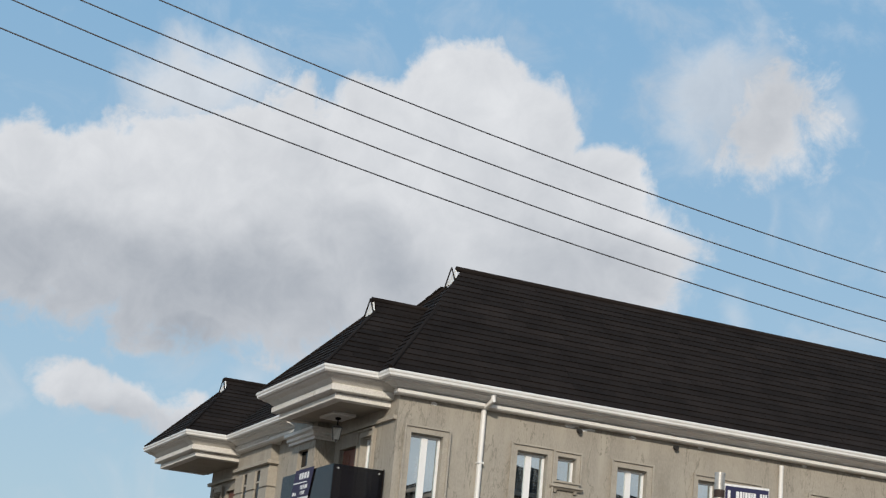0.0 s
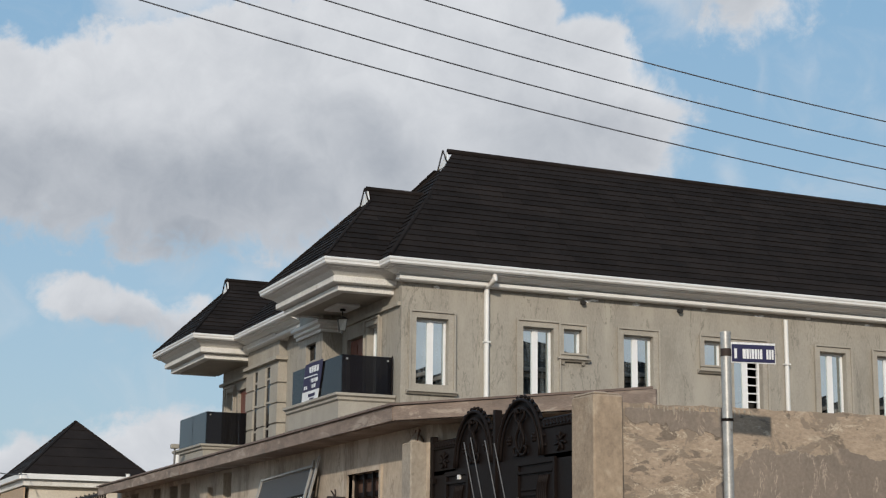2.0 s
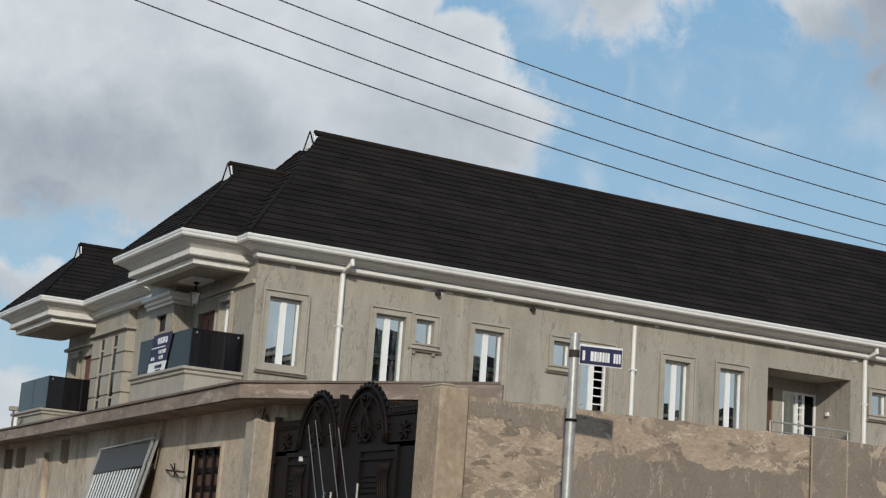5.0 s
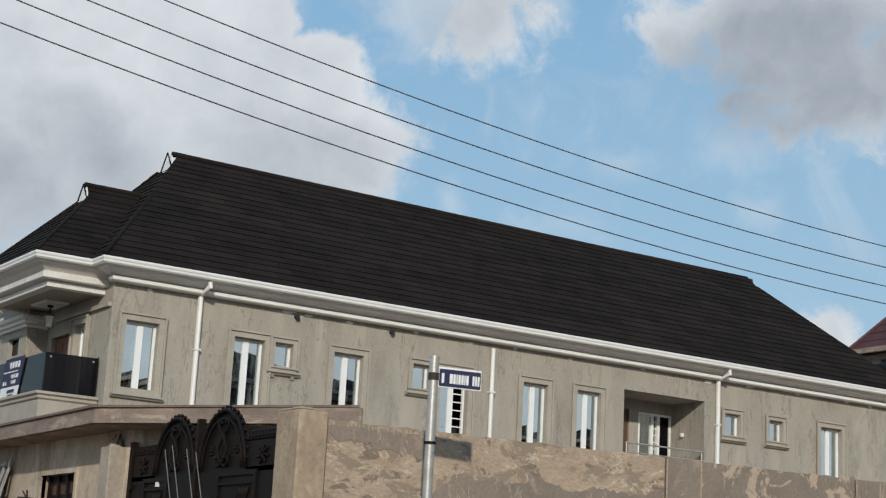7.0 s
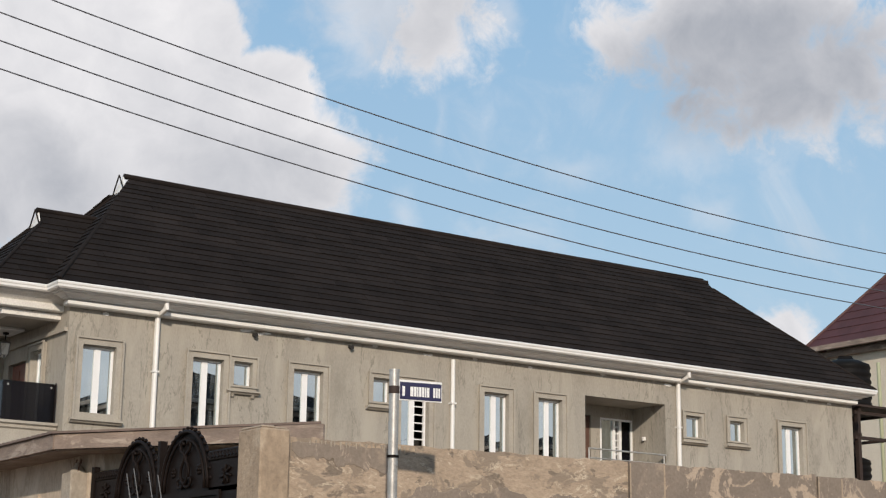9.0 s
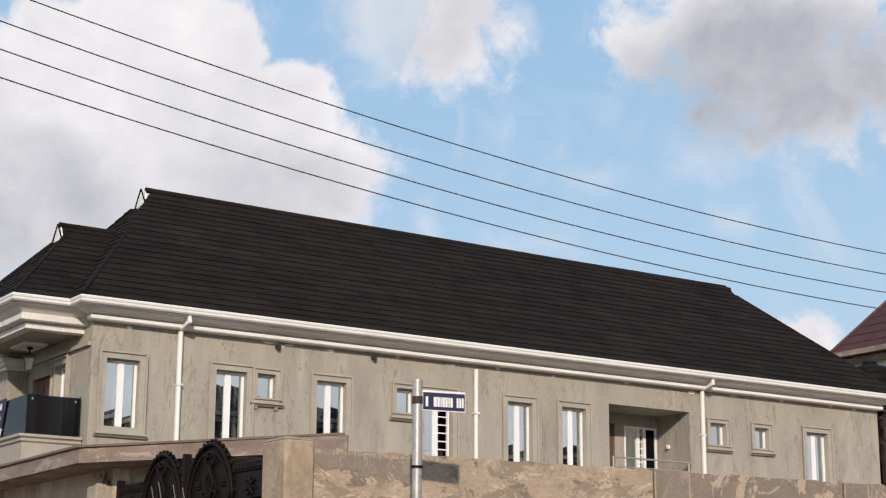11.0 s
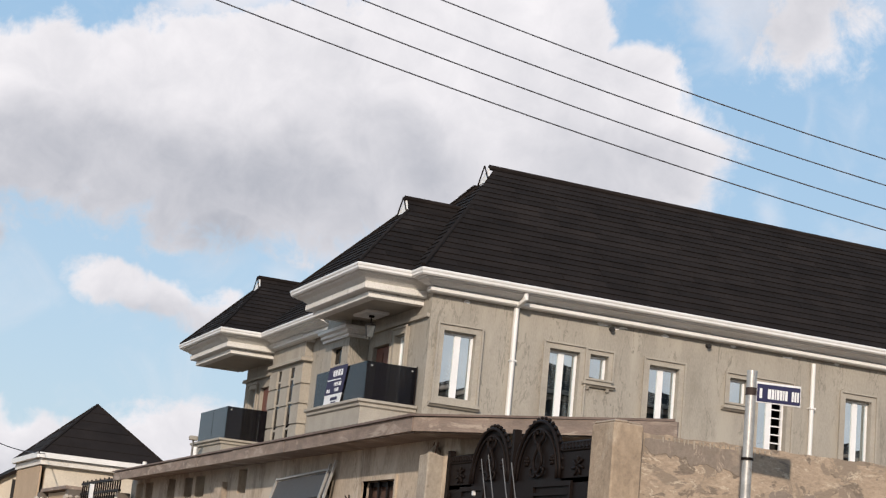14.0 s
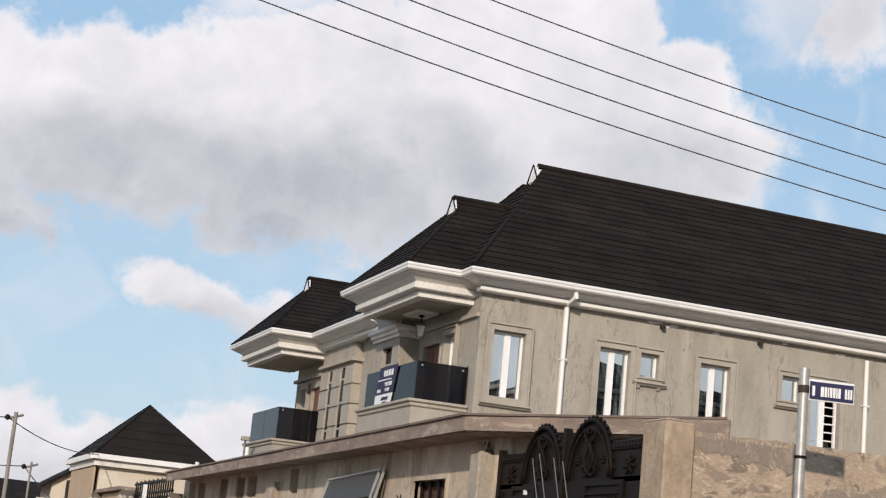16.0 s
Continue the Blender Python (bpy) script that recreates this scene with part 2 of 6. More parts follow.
smear(M_PANE, (0.70, 0.72, 0.71), 0.46, 0.72)
M_TINT = glassy("dark tinted glass", (0.004, 0.004, 0.006), 0.04, 0.0, 0.4, ior=1.30, bump=0.012, alpha=0.86)
# near-black stands for unlit rooms and silhouettes; also pipe ends and a window slot
M_DARK = surface("near-black for shade and dark parts", (0.03, 0.028, 0.026), (0.02, 0.02, 0.02), 2, 0.9, bump=0)
M_FENCE = surface("patched sand-cement render", (0.40, 0.312, 0.23), (0.31, 0.242, 0.178), 3.0, 0.95, bump=0.55, grain=26, c3=(0.185, 0.148, 0.115), c3_scale=4.2, c3_edge=(0.56, 0.60), stretch=(0.8, 0.8, 1.5), speck=0.22)
M_SKIM = surface("grey-brown skim coat", (0.235, 0.192, 0.155), (0.185, 0.152, 0.124), 1.8, 0.95, bump=0.3, grain=30, c3=(0.30, 0.242, 0.188), c3_scale=2.2, c3_edge=(0.58, 0.64), speck=0.16)
M_PATCH = surface("flaking grey-brown render", (0.235, 0.192, 0.155), (0.185, 0.152, 0.124), 1.8, 0.95, bump=0.4, grain=30, c3=(0.40, 0.318, 0.242), c3_scale=2.6, c3_edge=(0.535, 0.56), speck=0.16)
M_COAT = surface("lighter tan render", (0.375, 0.298, 0.222), (0.305, 0.242, 0.18), 2.6, 0.95, bump=0.5, grain=24, c3=(0.25, 0.195, 0.145), c3_scale=4.0, c3_edge=(0.58, 0.64), stretch=(0.7, 0.7, 1.4))
M_PIER = surface("ochre cement pier", (0.39, 0.30, 0.212), (0.285, 0.218, 0.155), 2.6, 0.95, bump=0.6, grain=22, stretch=(1, 1, 0.8), c3=(0.40, 0.32, 0.235), c3_scale=3.0, c3_edge=(0.56, 0.66), speck=0.22)
M_PIER2 = surface("pale cement pier", (0.40, 0.35, 0.285), (0.29, 0.25, 0.205), 2.8, 0.95, bump=0.6, grain=24, stretch=(1, 1, 0.7), c3=(0.24, 0.205, 0.165), c3_scale=3.5, c3_edge=(0.58, 0.66), speck=0.2)
M_ANNEXE = surface("brown cement wall", (0.48, 0.40, 0.312), (0.385, 0.318, 0.245), 1.6, 0.95, bump=0.4, grain=30, c3=(0.30, 0.245, 0.19), c3_scale=1.3, c3_edge=(0.53, 0.62), stretch=(1, 1, 0.45), speck=0.18)
M_FASCIA = surface("weathered timber fascia", (0.30, 0.23, 0.185), (0.165, 0.128, 0.106), 2.0, 0.9, bump=0.4, grain=30, c3=(0.36, 0.295, 0.24), c3_scale=2.6, c3_edge=(0.54, 0.62), stretch=(0.8, 0.8, 2.6))
M_SHEET = surface("rusted roofing sheet", (0.19, 0.14, 0.115), (0.13, 0.095, 0.08), 2, 0.8, bump=0.2, grain=20)
M_IRON = surface("black painted iron", (0.0095, 0.0065, 0.0056), (0.0135, 0.0095, 0.0082), 4, 0.52, 0.0, bump=0.1, grain=40, spec=0.09)
M_STEEL = surface("galvanised steel", (0.50, 0.49, 0.465), (0.36, 0.35, 0.33), 6, 0.42, 0.5, bump=0.08, grain=40, c3=(0.28, 0.24, 0.20), c3_scale=5, c3_edge=(0.62, 0.72))
M_ROD = surface("dull steel rod", (0.20, 0.19, 0.18), (0.13, 0.125, 0.12), 6, 0.5, 0.3, bump=0.05)
M_PANEL = surface("dark grey sheet", (0.055, 0.055, 0.058), (0.075, 0.074, 0.073), 3, 0.6, 0.2, bump=0.1, grain=30)
M_BLUE = surface("navy sign paint", (0.012, 0.012, 0.055), (0.018, 0.018, 0.068), 6, 0.5, bump=0.02)
M_LETTER = surface("white sign paint", (0.78, 0.78, 0.78), (0.70, 0.70, 0.70), 8, 0.5, bump=0.02)
M_NAVY = surface("navy banner print", (0.02, 0.018, 0.06), (0.03, 0.026, 0.07), 5, 0.7, bump=0.05)
M_DOOR = surface("red-brown timber", (0.16, 0.05, 0.028), (0.11, 0.035, 0.02), 4, 0.55, bump=0.1, stretch=(3, 3, 0.5))
M_CAR = surface("grey-blue car paint", (0.33, 0.37, 0.39), (0.29, 0.33, 0.35), 1.5, 0.32, 0.3, bump=0.01)
M_CARGLASS = glassy("car glass", (0.016, 0.026, 0.03), 0.05, 0.0, 0.4, ior=1.35)
M_RUBBER = surface("black rubber", (0.02, 0.02, 0.02), (0.03, 0.03, 0.03), 8, 0.8, bump=0.05)
M_TANK = surface("black polythene tank", (0.008, 0.008, 0.008), (0.012, 0.011, 0.011), 3, 0.5, bump=0.03, spec=0.05)
M_RUST = surface("rusty steel section", (0.14, 0.075, 0.05), (0.09, 0.05, 0.038), 4, 0.8, 0.2, bump=0.1)
M_STAND = surface("dark rusted steel", (0.040, 0.024, 0.018), (0.026, 0.016, 0.013), 4, 0.75, 0.1, bump=0.1)
M_BAMBOO = surface("pale green pole", (0.40, 0.42, 0.28), (0.33, 0.34, 0.22), 5, 0.7, bump=0.05, stretch=(3, 3, 0.5))
M_CREAM = surface("cream painted wall", (0.62, 0.56, 0.46), (0.55, 0.49, 0.40), 1.0, 0.9, bump=0.12, grain=25)
M_TAN = surface("tan painted wall", (0.46, 0.34, 0.23), (0.40, 0.30, 0.20), 1.0, 0.9, bump=0.12, grain=25)
M_COBBLE = surface("pale cladding stone", (0.55, 0.50, 0.43), (0.34, 0.29, 0.24), 6, 0.9, bump=0.3, grain=30, rand=0.3)
M_MORTAR = surface("dark mortar", (0.10, 0.085, 0.07), (0.14, 0.12, 0.10), 4, 0.95)
M_YELLOW = surface("yellow sheet", (0.55, 0.40, 0.08), (0.48, 0.34, 0.07), 3, 0.6, bump=0.05)
M_WIRE = surface("weathered aluminium cable", (0.09, 0.09, 0.10), (0.12, 0.12, 0.13), 5, 0.6, 0.3, bump=0)
M_TIMBER = surface("grey timber pole", (0.26, 0.235, 0.21), (0.19, 0.17, 0.15), 3, 0.9, bump=0.2, stretch=(3, 3, 0.4))
M_GROUND = surface("laterite ground", (0.26, 0.16, 0.10), (0.20, 0.125, 0.08), 0.35, 0.97, bump=0.4, grain=12, c3=(0.15, 0.12, 0.09), c3_scale=0.2, c3_edge=(0.5, 0.6))
M_ROAD = surface("dusty asphalt", (0.075, 0.065, 0.055), (0.055, 0.05, 0.045), 0.6, 0.95, bump=0.3, grain=40)


def vein(m, scale, width, tone, mask_lo, mask_hi, stretch=(1, 1, 1), tone2=None, patch=0.5, edge=(0.50, 0.56)):
    """Adds hairline trowel cracks, and optionally broad patches of another tone, to a plaster."""
    N, L = m.node_tree.nodes, m.node_tree.links
    bsdf = N["Principled BSDF"]
    src = bsdf.inputs["Base Color"].links[0].from_socket
    mp = N.new("ShaderNodeMapping")
    L.new(N.new("ShaderNodeTexCoord").outputs["Object"], mp.inputs["Vector"])
    mp.inputs["Scale"].default_value = stretch

    def tex(s, d, dist):
        n = N.new("ShaderNodeTexNoise")
        L.new(mp.outputs[0], n.inputs["Vector"])
        n.inputs["Scale"].default_value, n.inputs["Detail"].default_value, n.inputs["Roughness"].default_value, n.inputs["Distortion"].default_value = s, d, 0.65, dist
        return n

    def rng(sock, a, b, c=0.0, e=1.0):
        n = N.new("ShaderNodeMapRange")
        L.new(sock, n.inputs["Value"])
        for k, v in (("From Min", a), ("From Max", b), ("To Min", c), ("To Max", e)):
            n.inputs[k].default_value = v
        return n.outputs["Result"]

    def blend(f, a, col):
        n = N.new("ShaderNodeMix")
        n.data_type = "RGBA"
        L.new(f, n.inputs[0]), L.new(a, n.inputs[6])
        n.inputs[7].default_value = (*col, 1)
        return n.outputs[2]

    if tone2:
        src = blend(rng(tex(patch, 10, 0.8).outputs["Fac"], *edge), src, tone2)
    off = N.new("ShaderNodeMath")
    off.operation = "SUBTRACT"
    L.new(tex(scale, 7, 0.5).outputs["Fac"], off.inputs[0])
    off.inputs[1].default_value = 0.5
    ab = N.new("ShaderNodeMath")
    ab.operation = "ABSOLUTE"
    L.new(off.outputs[0], ab.inputs[0])
    line = rng(ab.outputs[0], 0.0, width, 1.0, 0.0)
    mask = rng(tex(scale * 0.7, 4, 0.3).outputs["Fac"], mask_lo, mask_hi)
    mu = N.new("ShaderNodeMath")
    mu.operation = "MULTIPLY"
    L.new(line, mu.inputs[0]), L.new(mask, mu.inputs[1])
    L.new(blend(mu.outputs[0], src, tone), bsdf.inputs["Base Color"])


vein(M_PLASTER, 1.5, 0.011, (0.20, 0.184, 0.155), 0.46, 0.52, (1, 1, 0.24), (0.385, 0.354, 0.30), 1.4, (0.50, 0.66))
vein(M_PLASTER, 3.0, 0.020, (0.23, 0.211, 0.178), 0.54, 0.60, (1, 1, 0.3))
vein(M_FENCE, 4.2, 0.024, (0.56, 0.47, 0.36), 0.47, 0.56, (0.9, 0.9, 1.5), (0.25, 0.20, 0.152), 2.3, (0.53, 0.57))
vein(M_SKIM, 3.6, 0.014, (0.44, 0.36, 0.285), 0.52, 0.58, (1.6, 1.6, 0.55))
vein(M_PATCH, 3.6, 0.014, (0.46, 0.38, 0.30), 0.53, 0.60, (1.3, 1.3, 0.7))
vein(M_PIER, 4.0, 0.018, (0.20, 0.145, 0.10), 0.52, 0.66, (1, 1, 0.5))
vein(M_ANNEXE, 1.2, 0.012, (0.17, 0.135, 0.10), 0.48, 0.60, (1, 1, 0.4), (0.54, 0.47, 0.385), 1.1, (0.55, 0.62))


# ---------------------------------------------------------------- mesh helpers
def mesh_of(name, bm, material, smooth=False):
    bmesh.ops.recalc_face_normals(bm, faces=bm.faces)
    me = bpy.data.meshes.new(name)
    bm.to_mesh(me)
    bm.free()
    me.materials.append(material)
    if smooth:
        for p in me.polygons:
            p.use_smooth = True
    return me


def part(name, bm, material, parent=None, label="", smooth=False):
    ob = new(name, mesh_of(name, bm, material, smooth))
    ob.parent = parent
    return tagged(ob, label)


def thing(name, label, category, x=0.0, y=0.0, z=0.0, group="", kind=""):
    """An empty at the base of a thing; its parts are built in world places and parented to it."""
    ob = new(name)
    ob.location = (x, y, z)
    return tagged(ob, label, category, group, kind)


def add_box(bm, x0, x1, y0, y1, z0, z1, bevel=0.0):
    ret = bmesh.ops.create_cube(bm, size=1.0, matrix=Matrix.LocRotScale(((x0 + x1) / 2, (y0 + y1) / 2, (z0 + z1) / 2), None, (abs(x1 - x0), abs(y1 - y0), abs(z1 - z0))))
    if bevel:
        es = list({e for v in ret["verts"] for e in v.link_edges})
        bmesh.ops.bevel(bm, geom=es, offset=bevel, segments=1, affect="EDGES")
    return ret["verts"]


def box(name, x0, x1, y0, y1, z0, z1, material, parent, label="", bevel=0.0):
    bm = bmesh.new()
    add_box(bm, x0, x1, y0, y1, z0, z1, bevel)
    return keep_part(part(name, bm, material, None, label), parent)


def keep_part(ob, parent):
    if parent is None:
        return ob
    ob.parent = parent
    root = parent
    while root.parent:
        root = root.parent
    if parent is root:
        ob.matrix_parent_inverse = Matrix.Translation(-Vector(root.location))
    return ob


def add_tube(bm, pts, r, seg=8):
    """One unbroken tube along a run of points, capped."""
    pts = [Vector(p) for p in pts]
    rings = []
    for i, p in enumerate(pts):
        d = (pts[min(i + 1, len(pts) - 1)] - pts[max(i - 1, 0)]).normalized()
        side = d.cross(Vector((0.31, 0.17, 0.93)))
        if side.length < 0.05:
            side = d.cross(Vector((1, 0.2, 0)))
        side.normalize()
        nrm = side.cross(d)
        k = 1.0
        if 0 < i < len(pts) - 1:
            c = (pts[i + 1] - p).normalized().dot((p - pts[i - 1]).normalized())
            k = 1 / max(0.5, math.sqrt((1 + c) / 2))
        rings.append([bm.verts.new(p + (side * math.cos(2 * math.pi * j / seg) + nrm * math.sin(2 * math.pi * j / seg)) * r * k) for j in range(seg)])
    for a, b in zip(rings, rings[1:]):
        for j in range(seg):
            bm.faces.new((a[j], a[(j + 1) % seg], b[(j + 1) % seg], b[j]))
    bm.faces.new(rings[0][::-1]), bm.faces.new(rings[-1])


def add_rod(bm, a, b, r, r2=None, seg=8):
    a, b = Vector(a), Vector(b)
    d = b - a
    m = Matrix.Translation((a + b) / 2) @ d.to_track_quat("Z", "Y").to_matrix().to_4x4()
    bmesh.ops.create_cone(bm, cap_ends=True, segments=seg, radius1=r, radius2=r if r2 is None else r2, depth=d.length, matrix=m)


def rod(name, pts, r, material, parent, label="", seg=8):
    bm = bmesh.new()
    add_tube(bm, pts, r, seg)
    ob = keep_part(part(name, bm, material, None, label, True), parent)
    ob.data.set_sharp_from_angle(angle=radians(50))
    return ob


def add_prism(bm, pts, d):
    """A flat outline pushed along d."""
    d = Vector(d)
    lo = [bm.verts.new(p) for p in pts]
    hi = [bm.verts.new(Vector(p) + d) for p in pts]
    bm.faces.new(lo), bm.faces.new(hi[::-1])
    for i in range(len(lo)):
        j = (i + 1) % len(lo)
        bm.faces.new((lo[j], lo[i], hi[i], hi[j]))


def prism(name, pts, d, material, parent, label=""):
    bm = bmesh.new()
    add_prism(bm, pts, d)
    return keep_part(part(name, bm, material, None, label), parent)


def sweep(name, path, profile, material, parent, label="", side=1):
    """Runs a closed profile of (out, height) along a plan path with mitred corners; side 1: out is to the right of the path."""
    n = len(path)
    offs = []
    for i in range(n):
        dirs = []
        if i:
            dirs.append((Vector(path[i]) - Vector(path[i - 1])).normalized())
        if i < n - 1:
            dirs.append((Vector(path[i + 1]) - Vector(path[i])).normalized())
        ns = [Vector((d.y, -d.x)) * side for d in dirs]
        if len(ns) == 1:
            offs.append(ns[0])
        else:
            s = ns[0] + ns[1]
            offs.append(s / max(0.2, s.dot(ns[0])))
    bm = bmesh.new()
    rings = [[bm.verts.new((p[0] + o.x * q, p[1] + o.y * q, z)) for q, z in profile] for p, o in zip(path, offs)]
    k = len(profile)
    for a, b in zip(rings, rings[1:]):
        for i in range(k):
            j = (i + 1) % k
            bm.faces.new((a[i], a[j], b[j], b[i]))
    bm.faces.new(rings[0]), bm.faces.new(rings[-1][::-1])
    return keep_part(part(name, bm, material, None, label), parent)


def holed_wall(name, u0, u1, z0, z1, holes, place, thick, material, parent, label=""):
    """A wall with openings cut through. place(u, z, depth) gives the world place."""
    us = sorted({u0, u1, *[h[0] for h in holes], *[h[1] for h in holes]})
    zs = sorted({z0, z1, *[h[2] for h in holes], *[h[3] for h in holes]})
    us, zs = [u for u in us if u0 <= u <= u1], [z for z in zs if z0 <= z <= z1]
    solid = {}
    for i in range(len(us) - 1):
        for j in range(len(zs) - 1):
            cu, cz = (us[i] + us[i + 1]) / 2, (zs[j] + zs[j + 1]) / 2
            solid[i, j] = not any(h[0] < cu < h[1] and h[2] < cz < h[3] for h in holes)
    bm = bmesh.new()
    vs = {}

    def v(i, j, k):
        if (i, j, k) not in vs:
            vs[i, j, k] = bm.verts.new(place(us[i], zs[j], thick * k))
        return vs[i, j, k]

    for (i, j), s in solid.items():
        if not s:
            continue
        bm.faces.new((v(i, j, 0), v(i + 1, j, 0), v(i + 1, j + 1, 0), v(i, j + 1, 0)))
        bm.faces.new((v(i, j, 1), v(i, j + 1, 1), v(i + 1, j + 1, 1), v(i + 1, j, 1)))
        for di, dj, a, b in ((-1, 0, (i, j), (i, j + 1)), (1, 0, (i + 1, j), (i + 1, j + 1)), (0, -1, (i, j), (i + 1, j)), (0, 1, (i, j + 1), (i + 1, j + 1))):
            if not solid.get((i + di, j + dj), False):
                bm.faces.new((v(*a, 0), v(*b, 0), v(*b, 1), v(*a, 1)))
    return keep_part(part(name, bm, material, None, label), parent)


# ---------------------------------------------------------------- ground
bm = bmesh.new()
vs = [bm.verts.new((x, y, 0)) for x, y in ((-1500, -1500), (1500, -1500), (1500, 1500), (-1500, 1500))]
bm.faces.new(vs)
tagged(part("ground", bm, M_GROUND), "bare red-brown laterite ground reaching the horizon", "ground", kind="structure")
box("road", -400, 400, -3.5, 6.5, -0.2, 0.03, M_ROAD, None)
tagged(bpy.data.objects["road"], "dusty worn asphalt street", "road", kind="structure")


# ---------------------------------------------------------------- the house
FY, FX = 30.0, 11.84  # planes of the long side wall and of the front wall
RX = 34.2
Z_EAVE = up(6.40)
house = thing("house", "unpainted two-storey house in grey cement plaster with black hip roof", "house", 20, 38, 0)

# openings of the long side wall: x0, x1, bottom, top, kind
SIDE = [(12.14, 12.84, 3.88, 5.30, "tall"), (14.51, 15.21, 3.55, 5.29, "tall"), (15.45, 15.88, 4.80, 5.30, "small"), (16.86, 17.58, 3.60, 5.28, "tall"),
        (18.85, 19.30, 4.76, 5.29, "small"), (19.58, 20.32, 3.60, 5.25, "barred"), (21.84, 22.54, 3.60, 5.25, "tall"), (23.40, 24.11, 3.60, 5.25, "tall"),
        (24.85, 27.41, 3.35, 5.46, "porch"), (28.06, 28.58, 4.69, 5.23, "small"), (29.57, 30.06, 4.70, 5.22, "small"), (31.41, 32.19, 3.60, 5.24, "tall")]


def side_place(u, z, d):
    return (u, FY + d, z)


def front_place(u, z, d):
    return (FX + d, u, z)


holed_wall("wall", FX, RX, 0, up(6.34), [(a, b, up(c), up(d)) for a, b, c, d, k in SIDE], side_place, 0.22, M_PLASTER, house)


def frame_bars(u0, u1, z0, z1, w, place, d0, d1):
    """Rectangular frame as one ring."""
    bm = bmesh.new()
    out, inn = [[[bm.verts.new(Vector(place(x, z, d))) for x, z in ((a, c), (b, c), (b, e), (a, e))] for d in (d0, d1)]
                for a, b, c, e in ((u0, u1, z0, z1), (u0 + w, u1 - w, z0 + w, z1 - w))]
    for k in range(4):
        j = (k + 1) % 4
        bm.faces.new((out[0][k], out[0][j], inn[0][j], inn[0][k]))
        bm.faces.new((out[1][k], inn[1][k], inn[1][j], out[1][j]))
        bm.faces.new((out[0][k], out[1][k], out[1][j], out[0][j]))
        bm.faces.new((inn[0][k], inn[0][j], inn[1][j], inn[1][k]))
    return bm


def slab_bm(place, a, b, c, e, d0, d1, tilt=0.0):
    bm = bmesh.new()
    pts = [Vector(place(x, z, d + (tilt if x == b else 0))) for d in (d0, d1) for x, z in ((a, c), (b, c), (b, e), (a, e))]
    vs = [bm.verts.new(p) for p in pts]
    for f in ((0, 1, 2, 3), (7, 6, 5, 4), (0, 4, 5, 1), (1, 5, 6, 2), (2, 6, 7, 3), (3, 7, 4, 0)):
        bm.faces.new([vs[i] for i in f])
    return bm


def window(u0, u1, z0, z1, kind, place, parent, seed):
    """Casing on the wall, sill, white sliding frame and two mirrored panes set slightly out of true."""
    rnd = random.Random(seed)
    e = 0.125 if kind != "small" else 0.10
    o = 0.0 if kind != "small" else 0.006  # a small casing dies into its neighbour
    bm = frame_bars(u0 - e, u1 + e, z0 - (e if kind == "small" else 0.02), z1 + e + 0.02, e, place, -0.06 + o, 0.0)
    w = keep_part(part("window", bm, M_MOULD, None, "cement casing round white framed sliding panes"), parent)
    bm = frame_bars(u0 - e - 0.03, u1 + e + 0.03, z0 - 0.02, z1 + e + 0.05, 0.04, place, -0.095 + o, -0.06 + o)
    keep_part(part("casing_bead", bm, M_MOULD), w)
    bm = bmesh.new()
    sill_z = z0 - (0.02 if kind != "small" else e - 0.02)
    pts = [(0.0, 0.0), (-0.13, 0.0), (-0.13, -0.035), (-0.09, -0.05), (-0.06, -0.08), (0.0, -0.08)]
    add_prism(bm, [place(u0 - e - 0.07, sill_z + q, d) for d, q in pts], Vector(place(u1 + e + 0.07, 0, 0)) - Vector(place(u0 - e - 0.07, 0, 0)))
    if kind == "small" and u0 < 16:
        for u in (u0 - 0.05, u1 - 0.01):
            add_prism(bm, [place(u, sill_z - 0.08 + q, d) for d, q in ((0, 0), (-0.08, 0), (-0.05, -0.06), (0, -0.07))], Vector(place(u + 0.06, 0, 0)) - Vector(place(u, 0, 0)))
    keep_part(part("sill", bm, M_MOULD), w)
    mid = (u0 + u1) / 2 + rnd.uniform(-0.02, 0.02)
    bars = [(mid, 0.13)] if kind != "small" else []
    keep_part(part("window_frame", frame_bars(u0, u1, z0, z1, 0.045, place, 0.09, 0.15), M_FRAME, None, "white aluminium frame"), w)
    for b, bw in bars:
        keep_part(part("mullion", slab_bm(place, b - bw / 2, b + bw / 2, z0 + 0.045, z1 - 0.045, 0.09, 0.15), M_FRAME), w)
    cells = [(u0 + 0.04, mid - 0.06), (mid + 0.06, u1 - 0.04)] if bars else [(u0 + 0.04, u1 - 0.04)]
    for k, (a, b) in enumerate(cells):
        if kind == "barred" and k == 1:
            continue
        t = rnd.uniform(-0.006, 0.006)
        keep_part(part("pane", slab_bm(place, a, b, z0 + 0.05, z1 - 0.05, 0.12, 0.128, t), M_PANE), w)
    if kind == "barred":
        a, b = cells[1]
        n = 9
        for k in range(n):
            z = z0 + 0.1 + (z1 - z0 - 0.2) * k / (n - 1)
            keep_part(part("burglar_bar", slab_bm(place, a, b, z - 0.013, z + 0.013, 0.10, 0.12), M_FRAME), w)
    return w


for i, (a, b, c, d, k) in enumerate(SIDE):
    if k != "porch":
        window(a, b, up(c), up(d), k, side_place, house, i)

